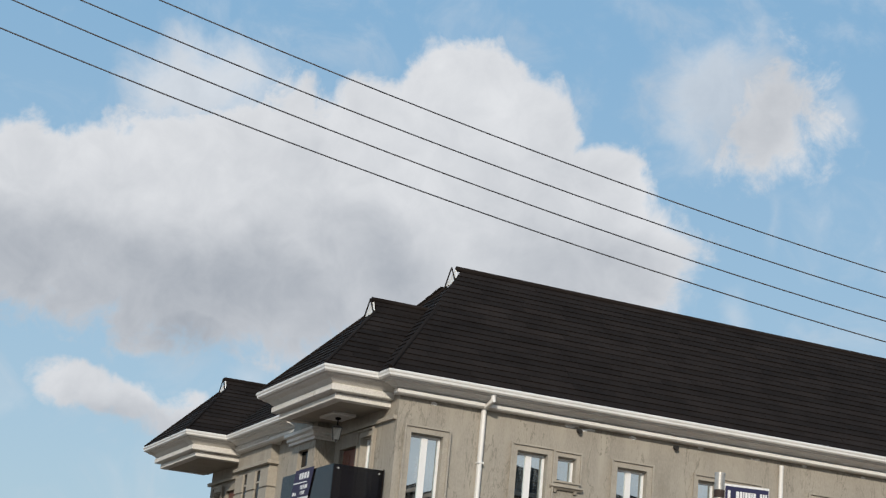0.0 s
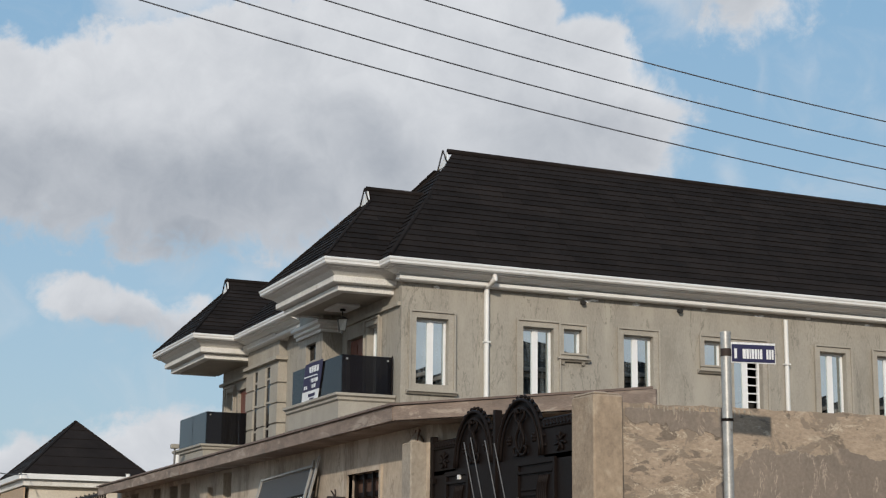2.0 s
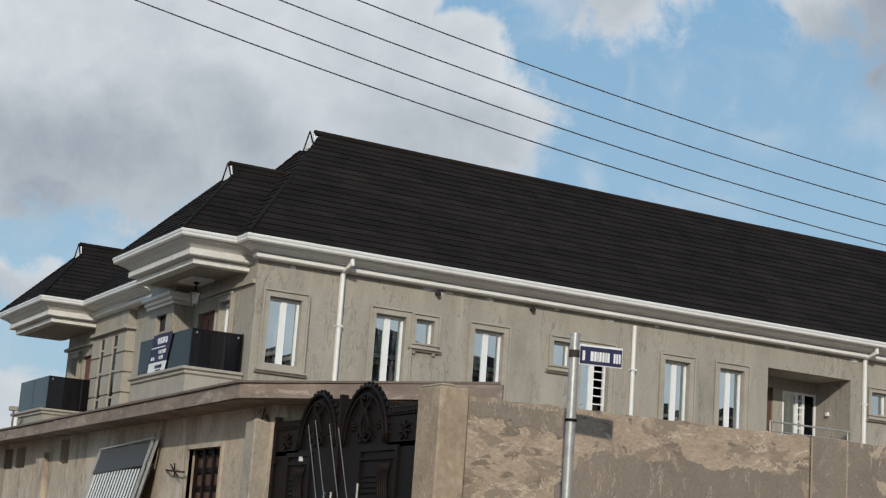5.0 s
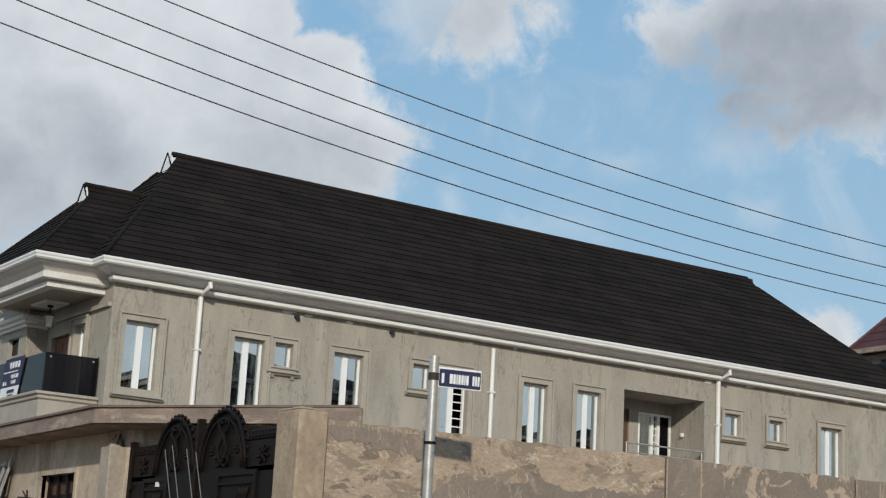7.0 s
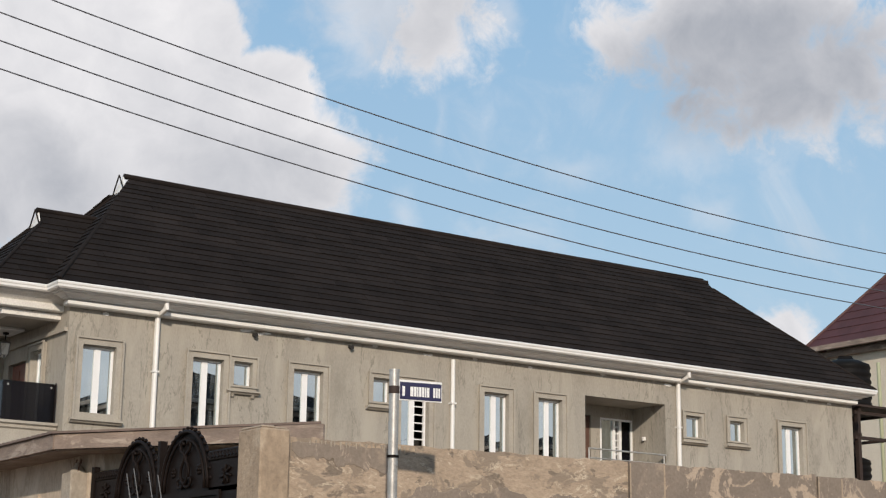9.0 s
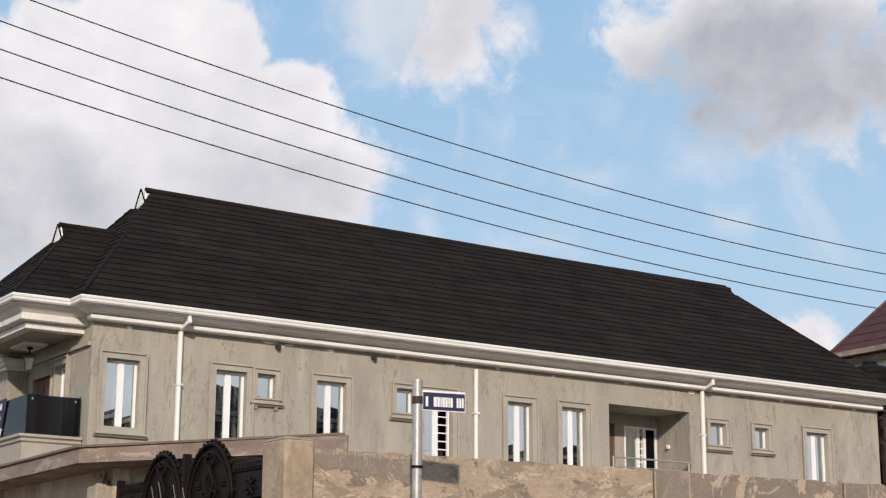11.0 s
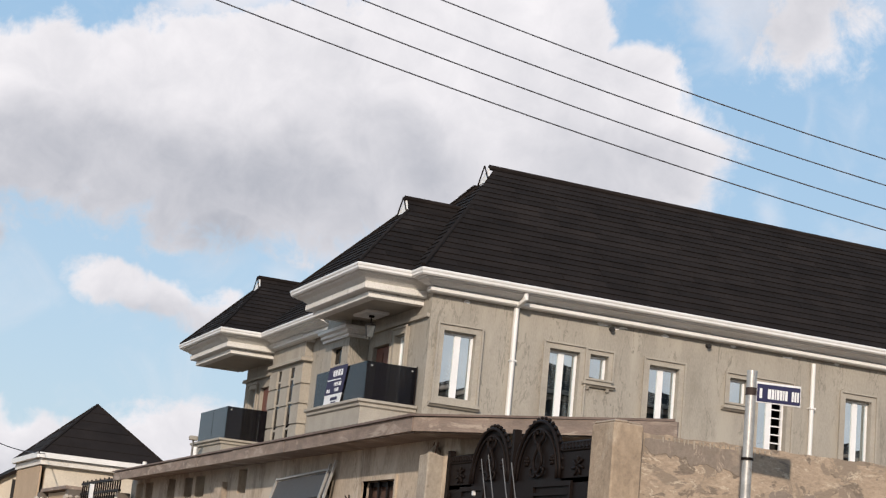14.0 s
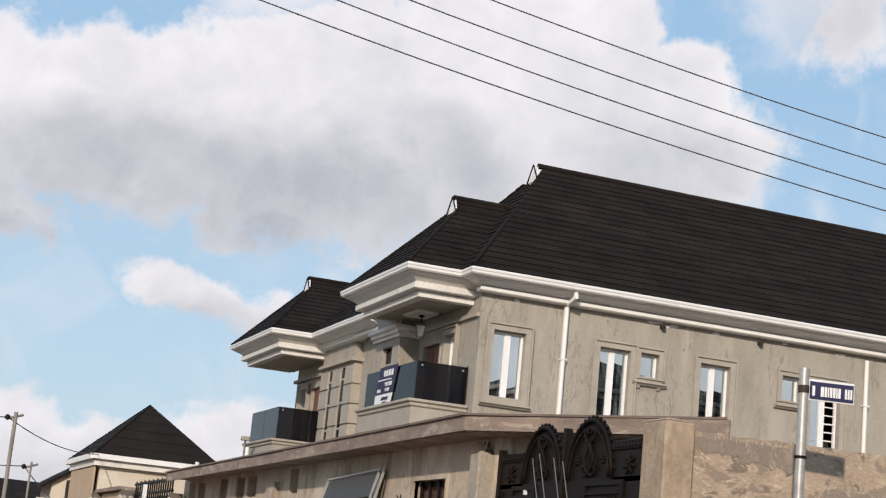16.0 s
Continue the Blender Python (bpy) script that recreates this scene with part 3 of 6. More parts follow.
# rooms behind the openings: floor, back wall, ceiling; near-black colour stands for shade
box("room_wall", FX + 0.3, RX - 0.3, 31.9, 32.0, 0, up(6.2), M_DARK, house, "interior wall coloured near-black for room shade")
box("room_floor", FX + 0.3, RX - 0.3, FY + 0.25, 31.88, up(3.0), up(3.2), M_DARK, house, "interior floor coloured near-black for room shade")
box("room_ceiling", FX + 0.3, RX - 0.3, FY + 0.25, 31.88, up(6.05), up(6.2), M_DARK, house, "interior ceiling coloured near-black for room shade")

# recessed porch in the side wall
p0, p1, pz0, pz1 = 24.85, 27.41, up(3.35), up(5.46)
box("porch_side", p0 - 0.18, p0, FY + 0.22, 31.35, pz0, pz1 + 0.2, M_PLASTER, house)
box("porch_side", p1, p1 + 0.18, FY + 0.22, 31.35, pz0, pz1 + 0.2, M_PLASTER, house)
box("porch_ceiling", p0 - 0.1, p1 + 0.1, FY + 0.22, 31.5, pz1 + 0.004, pz1 + 0.18, M_MOULD, house)
box("porch_floor", p0 - 0.1, p1 + 0.1, FY - 0.25, 31.5, pz0 - 0.2, pz0, M_MOULD, house)


def porch_place(u, z, d):
    return (u, 31.2 + d, z)


W0, W1 = 26.32, 27.38
holed_wall("porch_wall", p0, p1, pz0, pz1, [(W0, W1, pz0 + 0.05, up(5.17)), (25.40, 26.02, pz0 + 0.05, up(5.20))], porch_place, 0.18, M_PLASTER, house)
pd = keep_part(part("door", frame_bars(W0, W1, pz0 + 0.05, up(5.17), 0.05, porch_place, 0.0, 0.1), M_FRAME, None, "white framed sliding patio door with security bars"), house)
for b, bw in ((26.78, 0.08), (26.98, 0.08)):
    keep_part(part("mullion", slab_bm(porch_place, b - bw / 2, b + bw / 2, pz0 + 0.10, up(5.12), 0.0, 0.1), M_FRAME), pd)
keep_part(part("pane", slab_bm(porch_place, 26.37, 26.74, pz0 + 0.1, up(5.12), 0.04, 0.05, 0.004), M_PANE), pd)
keep_part(part("pane", slab_bm(porch_place, 27.02, 27.33, pz0 + 0.1, up(5.12), 0.04, 0.05, 0.004), M_TINT), pd)
for k in range(9):
    z = pz0 + 0.25 + k * 0.17
    keep_part(part("burglar_bar", slab_bm(porch_place, 26.82, 26.94, z, z + 0.03, 0.04, 0.06), M_FRAME), pd)
keep_part(part("door", slab_bm(porch_place, 25.42, 26.0, pz0 + 0.05, up(5.18), 0.03, 0.08), M_RUST, None, "dark brown timber door"), house)
pr = rod("railing", [(p0 + 0.05, FY - 0.06, up(4.20)), (p1 - 0.05, FY - 0.06, up(4.20))], 0.022, M_STEEL, house, "stainless steel porch railing")
rod("rail", [(p0 + 0.05, FY - 0.06, up(3.98)), (p1 - 0.05, FY - 0.06, up(3.98))], 0.014, M_STEEL, pr)
for u in (p0 + 0.06, p1 - 0.12):
    rod("post", [(u, FY - 0.06, pz0), (u, FY - 0.06, up(4.21))], 0.02, M_STEEL, pr)
box("porch_lamp", 27.33, 27.41, 30.72, 30.80, up(4.62), up(4.72), M_WHITE, house, "small white wall lamp", 0.01)

# ---- front wall and its bays
DOORS = [(32.2, 33.2, up(3.55), up(5.25))]
FWIN = (31.22, 31.80, up(3.75), up(5.33))
holed_wall("wall", FY + 0.22, 35.0, 0, up(6.34), [(*DOORS[0],), (*FWIN,)], front_place, 0.22, M_PLASTER, house)
window(FWIN[0], FWIN[1], FWIN[2], FWIN[3], "tall", front_place, house, 41)
dm = keep_part(part("door", slab_bm(front_place, 32.24, 33.16, up(3.55), up(5.22), 0.08, 0.13), M_DOOR, None, "red-brown timber balcony door"), house)
for za, zb in ((3.7, 4.3), (4.42, 5.1)):
    for a, b in ((32.34, 32.66), (32.74, 33.06)):
        keep_part(part("door_panel", slab_bm(front_place, a, b, up(za), up(zb), 0.065, 0.08), M_DOOR), dm)
box("string_course", FX - 0.07, FX - 0.002, FY + 0.05, 33.5, up(5.55), up(5.63), M_MOULD, house)
# bay beside the balcony
bay = holed_wall("bay_wall", 33.5, 35.1, 0, up(6.2), [(33.95, 34.62, up(3.7), up(5.30))], lambda u, z, d: (11.38 + d, u, z), 0.2, M_PLASTER, house)
box("bay_wall", 11.58, FX - 0.002, 33.503, 33.7, 0, up(6.2), M_PLASTER, house)
keep_part(part("pane", slab_bm(lambda u, z, d: (11.38 + d, u, z), 33.95, 34.62, up(3.7), up(5.30), 0.1, 0.11), M_TINT, None, "narrow dark glass strip"), bay)
for z in (4.1, 4.5, 4.9):
    keep_part(part("glazing_bar", slab_bm(lambda u, z, d: (11.38 + d, u, z), 33.95, 34.62, up(z), up(z) + 0.04, 0.07, 0.12), M_MOULD), bay)
sweep("bay_hood", [(11.375, 35.2), (11.375, 33.495), (FX, 33.495)], [(0, up(5.46)), (0.05, up(5.46)), (0.05, up(5.52)), (0.11, up(5.54)), (0.11, up(5.60)), (0.18, up(5.63)), (0.18, up(5.70)), (0, up(5.74))], M_CORNICE, house, side=1)
# recessed wall of the middle and of the second unit
holed_wall("wall", 35.0, 44.45, 0, up(6.34), [(42.0, 42.9, up(3.5), up(5.2)), (43.2, 43.8, up(3.7), up(5.2))], lambda u, z, d: (12.2 + d, u, z), 0.22, M_PLASTER, house)
keep_part(part("door", slab_bm(lambda u, z, d: (12.2 + d, u, z), 42.04, 42.86, up(3.5), up(5.18), 0.08, 0.13), M_DOOR, None, "orange-brown timber door"), house)
window(43.2, 43.8, up(3.7), up(5.2), "tall", lambda u, z, d: (12.2 + d, u, z), house, 52)
box("string_course", 12.10, 12.198, 41.4, 44.5, up(5.45), up(5.53), M_MOULD, house)
box("wall", FX, 12.2, 34.98, 35.1, 0, up(6.34), M_PLASTER, house)
box("wall", 12.42, RX, 44.25, 44.45, 0, up(6.34), M_PLASTER, house)
box("wall", RX - 0.22, RX, FY + 0.22, 44.25, 0, up(6.34), M_PLASTER, house)

# stair tower with two glazed slots and banded corner blocks
tower_place = lambda u, z, d: (12.0 + d, u, z)
SLOTS = ((39.24, 39.62), (40.32, 40.66))
tw = holed_wall("tower_wall", 38.83, 41.35, 0, up(6.2), [(a, b, up(2.6), up(5.42)) for a, b in SLOTS], tower_place, 0.2, M_PLASTER, house)
box("tower_side", 12.0, 12.6, 38.63, 38.828, 0, up(6.2), M_PLASTER, house)
for a, b in SLOTS:
    keep_part(part("pane", slab_bm(tower_place, a, b, up(2.6), up(5.42), 0.015, 0.025), M_TINT, None, "tall strip of dark glass"), tw)
    for z in (3.2, 3.85, 4.5, 5.1):
        keep_part(part("glazing_bar", slab_bm(tower_place, a, b, up(z), up(z) + 0.05, 0.0, 0.03), M_MOULD), tw)
for k in range(6):
    z = 4.97 - k * 0.5
    for a, b in ((39.64, 40.30), (40.68, 41.34)):
        keep_part(part("block", slab_bm(tower_place, a, b, up(z), up(z) + 0.455, -0.035, 0.0), M_MOULD), tw)
    keep_part(part("block", slab_bm(tower_place, 38.585, 39.22, up(z), up(z) + 0.455, -0.035, 0.0), M_MOULD), tw)
    box("block", 12.0, 12.62, 38.585, 38.63, up(z), up(z) + 0.455, M_MOULD, tw)
sweep("tower_band", [(12.6, 38.6), (11.97, 38.6), (11.97, 41.4)], [(0, up(5.50)), (0.08, up(5.52)), (0.08, up(5.60)), (0, up(5.64))], M_MOULD, house, side=-1)
sweep("tower_cap", [(12.9, 38.6), (11.97, 38.6), (11.97, 41.3)], [(0, up(6.0)), (0.10, up(6.05)), (0.16, up(6.16)), (0, up(6.18))], M_CORNICE, house, side=-1)

# ---- eaves: gutter line in plan, from the far end of the front to the far end of the side
GUT = [(0.02, Z_EAVE + 0.01), (0.035, Z_EAVE - 0.01), (0.03, Z_EAVE - 0.04), (0.015, Z_EAVE - 0.06), (0.012, Z_EAVE - 0.10), (-0.02, Z_EAVE - 0.13), (-0.12, Z_EAVE - 0.13), (-0.12, Z_EAVE - 0.03), (0.0, Z_EAVE - 0.03)]

def eave_run(path, side, stepped):
    sweep("gutter", path, GUT, M_WHITE, house, "white plastic gutter", side)
    if stepped:  # balcony canopy: cove and two bands below the gutter
        prof = [(-0.12, Z_EAVE - 0.135), (-0.06, Z_EAVE - 0.135), (-0.10, Z_EAVE - 0.17), (-0.20, Z_EAVE - 0.21), (-0.28, Z_EAVE - 0.27), (-0.31, Z_EAVE - 0.29), (-0.27, Z_EAVE - 0.31), (-0.27, Z_EAVE - 0.42), (-0.30, Z_EAVE - 0.44),
                (-0.46, Z_EAVE - 0.44), (-0.42, Z_EAVE - 0.46), (-0.42, Z_EAVE - 0.57), (-0.46, Z_EAVE - 0.585), (-0.6, Z_EAVE - 0.585), (-0.6, Z_EAVE - 0.135)]
    else:  # cove from the gutter back to a fillet on the wall
        prof = [(-0.12, Z_EAVE - 0.135), (-0.07, Z_EAVE - 0.135), (-0.07, Z_EAVE - 0.150), (-0.13, Z_EAVE - 0.150), (-0.135, Z_EAVE - 0.172), (-0.20, Z_EAVE - 0.180), (-0.26, Z_EAVE - 0.205), (-0.285, Z_EAVE - 0.225),
                (-0.33, Z_EAVE - 0.225), (-0.335, Z_EAVE - 0.245), (-0.42, Z_EAVE - 0.27), (-0.56, Z_EAVE - 0.27), (-0.56, Z_EAVE - 0.135)]
        sweep("fillet", path, [(-0.37, Z_EAVE - 0.274), (-0.35, Z_EAVE - 0.285), (-0.35, Z_EAVE - 0.350), (-0.385, Z_EAVE - 0.375), (-0.56, Z_EAVE - 0.375), (-0.56, Z_EAVE - 0.274)], M_WHITE, house, "white moulded fillet", side)
    sweep("cornice", path, prof, M_CORNICE if stepped else M_WHITE, house, "off-white moulded cornice", side)


# side walls the outside is to the right of a path that runs towards +x
eave_run([(11.36, 30.02), (11.36, 29.44), (34.56, 29.44), (34.56, 46.7)], 1, False)
eave_run([(11.9, 34.40), (10.22, 34.40), (10.22, 30.03), (11.9, 30.03)], 1, True)
eave_run([(11.5, 40.99), (11.5, 36.5)], 1, False)
eave_run([(12.1, 45.45), (10.42, 45.45), (10.42, 41.0), (12.1, 41.0)], 1, True)
box("soffit", 10.7, FX, 30.5, 34.0, Z_EAVE - 0.56, Z_EAVE - 0.54, M_MOULD, house, "grey cement soffit")
box("soffit", 10.9, 12.2, 41.5, 45.0, Z_EAVE - 0.56, Z_EAVE - 0.54, M_MOULD, house, "grey cement soffit")
box("soffit_panel", 11.14, 11.66, 31.9, 32.75, Z_EAVE - 0.62, Z_EAVE - 0.56, M_WHITE, house, "raised ceiling panel", 0.015)

# rainwater pipes with swan necks
for u, z1 in ((13.68, 6.05), (20.95, 5.93), (27.80, 5.93)):
    neck = u != 20.95
    pts = [(u, FY - 0.065, up(0)), (u, FY - 0.065, up(z1 - 0.02))]
    if neck:
        pts = pts[:1] + [(u, FY - 0.065, up(6.0)), (u, FY - 0.46, up(6.16)), (u, FY - 0.46, up(6.32))]
    dp = rod("downpipe", pts, 0.05, M_WHITE, house, "white plastic rainwater pipe", 10)
    for z in (4.9, 3.6):
        box("clip", u - 0.065, u + 0.065, FY - 0.13, FY, up(z), up(z) + 0.035, M_WHITE, dp)

# pipe stubs and lumps of spilt white render below the fillet
for u in (15.9, 18.25):
    st = rod("pipe_stub", [(u, FY - 0.10, up(5.90)), (u, FY + 0.02, up(5.92))], 0.045, M_DARK, house, "dark open pipe end", 10)
    rod("collar", [(u, FY - 0.11, up(5.897)), (u, FY - 0.07, up(5.905))], 0.052, M_DARK, st, "", 10)
rs = random.Random(21)
for u in (12.6, 15.7, 15.82, 16.05, 16.2, 17.2, 18.9, 20.3, 21.6, 23.2, 25.4, 27.5, 28.9, 29.0, 30.6, 32.4, 33.3):
    w = rs.uniform(0.04, 0.13)
    bm = bmesh.new()
    bmesh.ops.create_icosphere(bm, subdivisions=2, radius=1.0, matrix=Matrix.LocRotScale((u, FY - 0.004, up(6.015 - rs.uniform(0, 0.06))), None, (w, 0.007, rs.uniform(0.012, 0.03))))
    for v in bm.verts:
        v.co += Vector((rs.uniform(-0.03, 0.03), 0, rs.uniform(-0.022, 0.014)))
    keep_part(part("render_lump", bm, M_WHITE), house)

# ---- balconies
def balcony(x, y0, y1, z0, z1, wall_x, seed):
    led = sweep("balcony_slab", [(wall_x, y1 + 0.1), (x - 0.14, y1 + 0.1), (x - 0.14, y0 - 0.13), (wall_x, y0 - 0.13)], [(0.03, z0), (0.03, z0 - 0.05), (-0.02, z0 - 0.08), (-0.02, z0 - 0.13), (-0.06, z0 - 0.16), (-0.06, z0 - 0.5), (-0.5, z0 - 0.5), (-0.5, z0)], M_MOULD, house, "projecting cement balcony slab with moulded edge", 1)
    box("balcony_floor", x + 0.2, wall_x, y0 + 0.25, y1 - 0.25, z0 - 0.3, z0 - 0.01, M_MOULD, led)
    g = slab_bm(lambda u, z, d: (u, y0 + d, z), x, x + (wall_x - x) * 0.72, z0, z1, 0.0, 0.014)
    ob = keep_part(part("balustrade", g, M_TINT, None, "dark tinted glass balcony panels"), house)
    keep_part(part("glass_panel", slab_bm(lambda u, z, d: (u, y0 + d, z), x + (wall_x - x) * 0.724, wall_x - 0.02, z0, z1, 0.0, 0.014), M_TINT), ob)
    ym = y0 + (y1 - y0) * 0.5
    keep_part(part("glass_panel", slab_bm(lambda u, z, d: (x + d, u, z), y0 + 0.02, ym - 0.02, z0, z1, 0.0, 0.014), M_TINT), ob)
    keep_part(part("glass_panel", slab_bm(lambda u, z, d: (x + d, u, z), ym + 0.02, y1, z0, z1, 0.0, 0.014), M_TINT), ob)
    for px, py in ((x + 0.1, y0 - 0.01), (wall_x - 0.12, y0 - 0.01)):
        rod("stud", [(px, py - 0.012, z1 - 0.08), (px, py + 0.03, z1 - 0.08)], 0.02, M_STEEL, ob)
    rod("edge_post", [(wall_x - 0.03, y0 - 0.015, z0 - 0.02), (wall_x - 0.03, y0 - 0.015, z1 + 0.02)], 0.014, M_IRON, ob)
    return ob


balcony(10.73, 30.35, 33.5, up(3.755), up(4.53), FX - 0.02, 1)
balcony(10.9, 41.2, 43.95, up(3.58), up(4.42), 12.1, 2)

# ---- roof: tiles laid in stepped courses on every slope
roof = keep_part(part("roof", bmesh.new(), M_TILE, None, "black stone-coated tile roof with hips"), house)


def clip_poly(poly, a, b, c):
    """Keeps the part of a plan polygon with a*s + b*t <= c."""
    out = []
    for i in range(len(poly)):
        p, q = poly[i], poly[(i + 1) % len(poly)]
        dp, dq = a * p[0] + b * p[1] - c, a * q[0] + b * q[1] - c
        if dp <= 0:
            out.append(p)
        if (dp < 0 < dq) or (dq < 0 < dp):
            k = dp / (dp - dq)
            out.append((p[0] + (q[0] - p[0]) * k, p[1] + (q[1] - p[1]) * k))
    return out


def tiles_on(origin, along, upslope, limits, s1, t1, seed):
    """Wedge-shaped tile panels over a slope. s runs along the eave, t up the slope; limits are (a, b, c) with a*s + b*t <= c."""
    rnd = random.Random(seed)
    o, A, U = Vector(origin), Vector(along).normalized(), Vector(upslope).normalized()
    n = A.cross(U)
    if n.z < 0:
        n = -n
    H, Wd, out, row, t = 0.212, 1.02, [], 0, 0.0
    while t < t1:
        s = -rnd.uniform(0, Wd)
        while s < s1:
            poly = [(s + 0.003, t), (s + Wd - 0.003, t), (s + Wd - 0.003, t + H + 0.02), (s + 0.003, t + H + 0.02)]
            for lim in ((-1, 0, 0), (1, 0, s1), (0, 1, t1), *limits):
                poly = clip_poly(poly, *lim)
                if len(poly) < 3:
                    break
            if len(poly) >= 3 and abs(sum(p[0] * q[1] - q[0] * p[1] for p, q in zip(poly, poly[1:] + poly[:1]))) > 0.01:
                lift = rnd.uniform(-0.003, 0.003)
                top, low = [], []
                for ps, pt in poly:
                    h = 0.020 * (1 - (pt - t) / H) + 0.008 + lift
                    base = o + A * ps + U * pt
                    top.append(base + n * h), low.append(base + n * -0.02)
                out.append((top, low))
            s += Wd
        t += H
        row += 1
    return out


def tile_mesh(bm, top, low):
    a, b = [bm.verts.new(p) for p in top], [bm.verts.new(p) for p in low]
    bm.faces.new(a), bm.faces.new(b[::-1])
    for i in range(len(a)):
        j = (i + 1) % len(a)
        bm.faces.new((a[i], b[i], b[j], a[j]))


TILES, REST = [], []
C45 = math.sqrt(0.5)


def hip_slope(x0, y0, x1, y1, rise_to, seed, single, l_run=1.0, r_run=1.0):
    """A slope of 45 degrees above the eave (x0, y0)-(x1, y1), seen from outside with the eave running left to right; l_run, r_run: how far hips lean in per metre of plan."""
    e = Vector((x1 - x0, y1 - y0, 0))
    L = e.length
    A = e.normalized()
    inn = Vector((-A.y, A.x, 0))
    U = (inn + Vector((0, 0, 1))).normalized()
    tl = rise_to / C45
    lim = [(-1, l_run * C45, 0), (1, r_run * C45, L)]
    got = tiles_on((x0, y0, Z_EAVE + 0.005), A, U, lim, L, tl, seed)
    (TILES if single else REST).extend(got)


# main roof over the first unit: eaves 11.36..34.56 by 29.44..35.82, ridge at 32.63
RISE = 3.19
RIDGE_Y, RIDGE_Z = 29.44 + RISE, Z_EAVE + RISE
LEFT_RUN, RIGHT_RUN = (14.05 - 11.36) / RISE, 1.141
END_RISE = 2.83  # height of the far gablet's foot over the eave
hip_slope(11.36, 29.44, 34.56, 29.44, END_RISE, 1, True, LEFT_RUN, RIGHT_RUN)
RIDGE_R = 34.56 - END_RISE * RIGHT_RUN
END_Y, END_Z = RIDGE_Y - 0.115, RIDGE_Z - 0.115  # the ridge sinks towards its far end
hip_slope(34.56, 35.82, 11.36, 35.82, END_RISE, 3, False, RIGHT_RUN, LEFT_RUN)


def plane_slope(pts, seed, single=False):
    """Tiles over a slanting polygon given eave first (left, right), then the upper corners."""
    p = [Vector(q) for q in pts]
    A = (p[1] - p[0]).normalized()
    n = A.cross(p[2] - p[0])
    if n.z < 0:
        n = -n
    n.normalize()
    U = n.cross(A).normalized()
    st = [((q - p[0]).dot(A), (q - p[0]).dot(U)) for q in p]
    cs, ct = sum(s for s, t in st) / len(st), sum(t for s, t in st) / len(st)
    lim = []
    for i in range(len(st)):
        (s0, t0), (s1, t1) = st[i], st[(i + 1) % len(st)]
        a, b = t1 - t0, -(s1 - s0)
        c = a * s0 + b * t0
        if a * cs + b * ct > c:
            a, b, c = -a, -b, -c
        lim.append((a, b, c))
    shift = min(s for s, t in st)
    o = p[0] + A * shift
    lim = [(a, b, c - a * shift) for a, b, c in lim]
    got = tiles_on(o, A, U, lim, max(s for s, t in st) - shift, max(t for s, t in st), seed)
    (TILES if single else REST).extend(got)


zE = Z_EAVE + 0.005
# hipped end of the main roof towards the front
plane_slope([(11.36, 35.82, zE), (11.36, 29.44, zE), (13.93, RIDGE_Y - 0.10, RIDGE_Z - 0.30), (13.93, RIDGE_Y + 0.10, RIDGE_Z - 0.30)], 4, False)


FOOT = 29.44 + END_RISE
plane_slope([(11.36 + LEFT_RUN * END_RISE, FOOT, zE + END_RISE), (RIDGE_R, FOOT, zE + END_RISE), (RIDGE_R, END_Y, END_Z), (14.05, RIDGE_Y, RIDGE_Z)], 5, True)
plane_slope([(RIDGE_R, 35.82 - END_RISE, zE + END_RISE), (14.05, 35.82 - END_RISE, zE + END_RISE), (14.05, RIDGE_Y, RIDGE_Z), (RIDGE_R, END_Y, END_Z)], 6, False)
plane_slope([(34.56, 29.44, zE), (34.56, 35.82, zE), (RIDGE_R, 35.82 - END_RISE, zE + END_RISE), (RIDGE_R, FOOT, zE + END_RISE)], 2, False)


def wing_roof(x, y0, y1, apex_x, x_in, seed, single, rise):
    """Roof of a front bay: small gablet over a hip, ridge running back into the main roof."""
    ym = (y0 + y1) / 2
    zr = Z_EAVE + rise
    zb = zr - 0.30
    xb = apex_x - 0.09
    plane_slope([(x, y0, zE), (x_in, y0, zE), (x_in, ym - 0.25, zb), (xb, ym - 0.25, zb)], seed, single)
    plane_slope([(xb, ym - 0.25, zb), (x_in, ym - 0.25, zb), (x_in, ym, zr), (xb, ym, zr)], seed + 3, single)
    plane_slope([(x_in, y1, zE), (x, y1, zE), (xb, ym + 0.25, zb), (x_in, ym + 0.25, zb)], seed + 1, False)
    plane_slope([(x_in, ym + 0.25, zb), (xb, ym + 0.25, zb), (xb, ym, zr), (x_in, ym, zr)], seed + 4, False)
    plane_slope([(x, y1, zE), (x, y0, zE), (xb, ym - 0.25, zb), (xb, ym + 0.25, zb)], seed + 2, single)
    bm = bmesh.new()
    add_prism(bm, [(apex_x - 0.16, ym - 0.26, zb - 0.03), (apex_x - 0.16, ym + 0.26, zb - 0.03), (apex_x - 0.11, ym, zr)], (0.03, 0, 0))
    keep_part(part("gablet", bm, M_WHITE, None, "small white triangular gablet"), roof)
    for s in (-1, 1):
        rod("gablet_trim", [(apex_x - 0.17, ym + s * 0.27, zb - 0.03), (apex_x - 0.17, ym, zr + 0.03)], 0.016, M_TILE, roof, "", 6)
    rod("ridge_cap", [(apex_x - 0.14, ym, zr + 0.02), (x_in, ym, zr + 0.02)], 0.06, M_TILE, roof)
    for yy, s in ((y0, -1), (y1, 1)):
        rod("hip_cap", [(x, yy, Z_EAVE + 0.03), (apex_x - 0.12, ym + s * 0.25, zb + 0.01)], 0.035, M_TILE, roof)


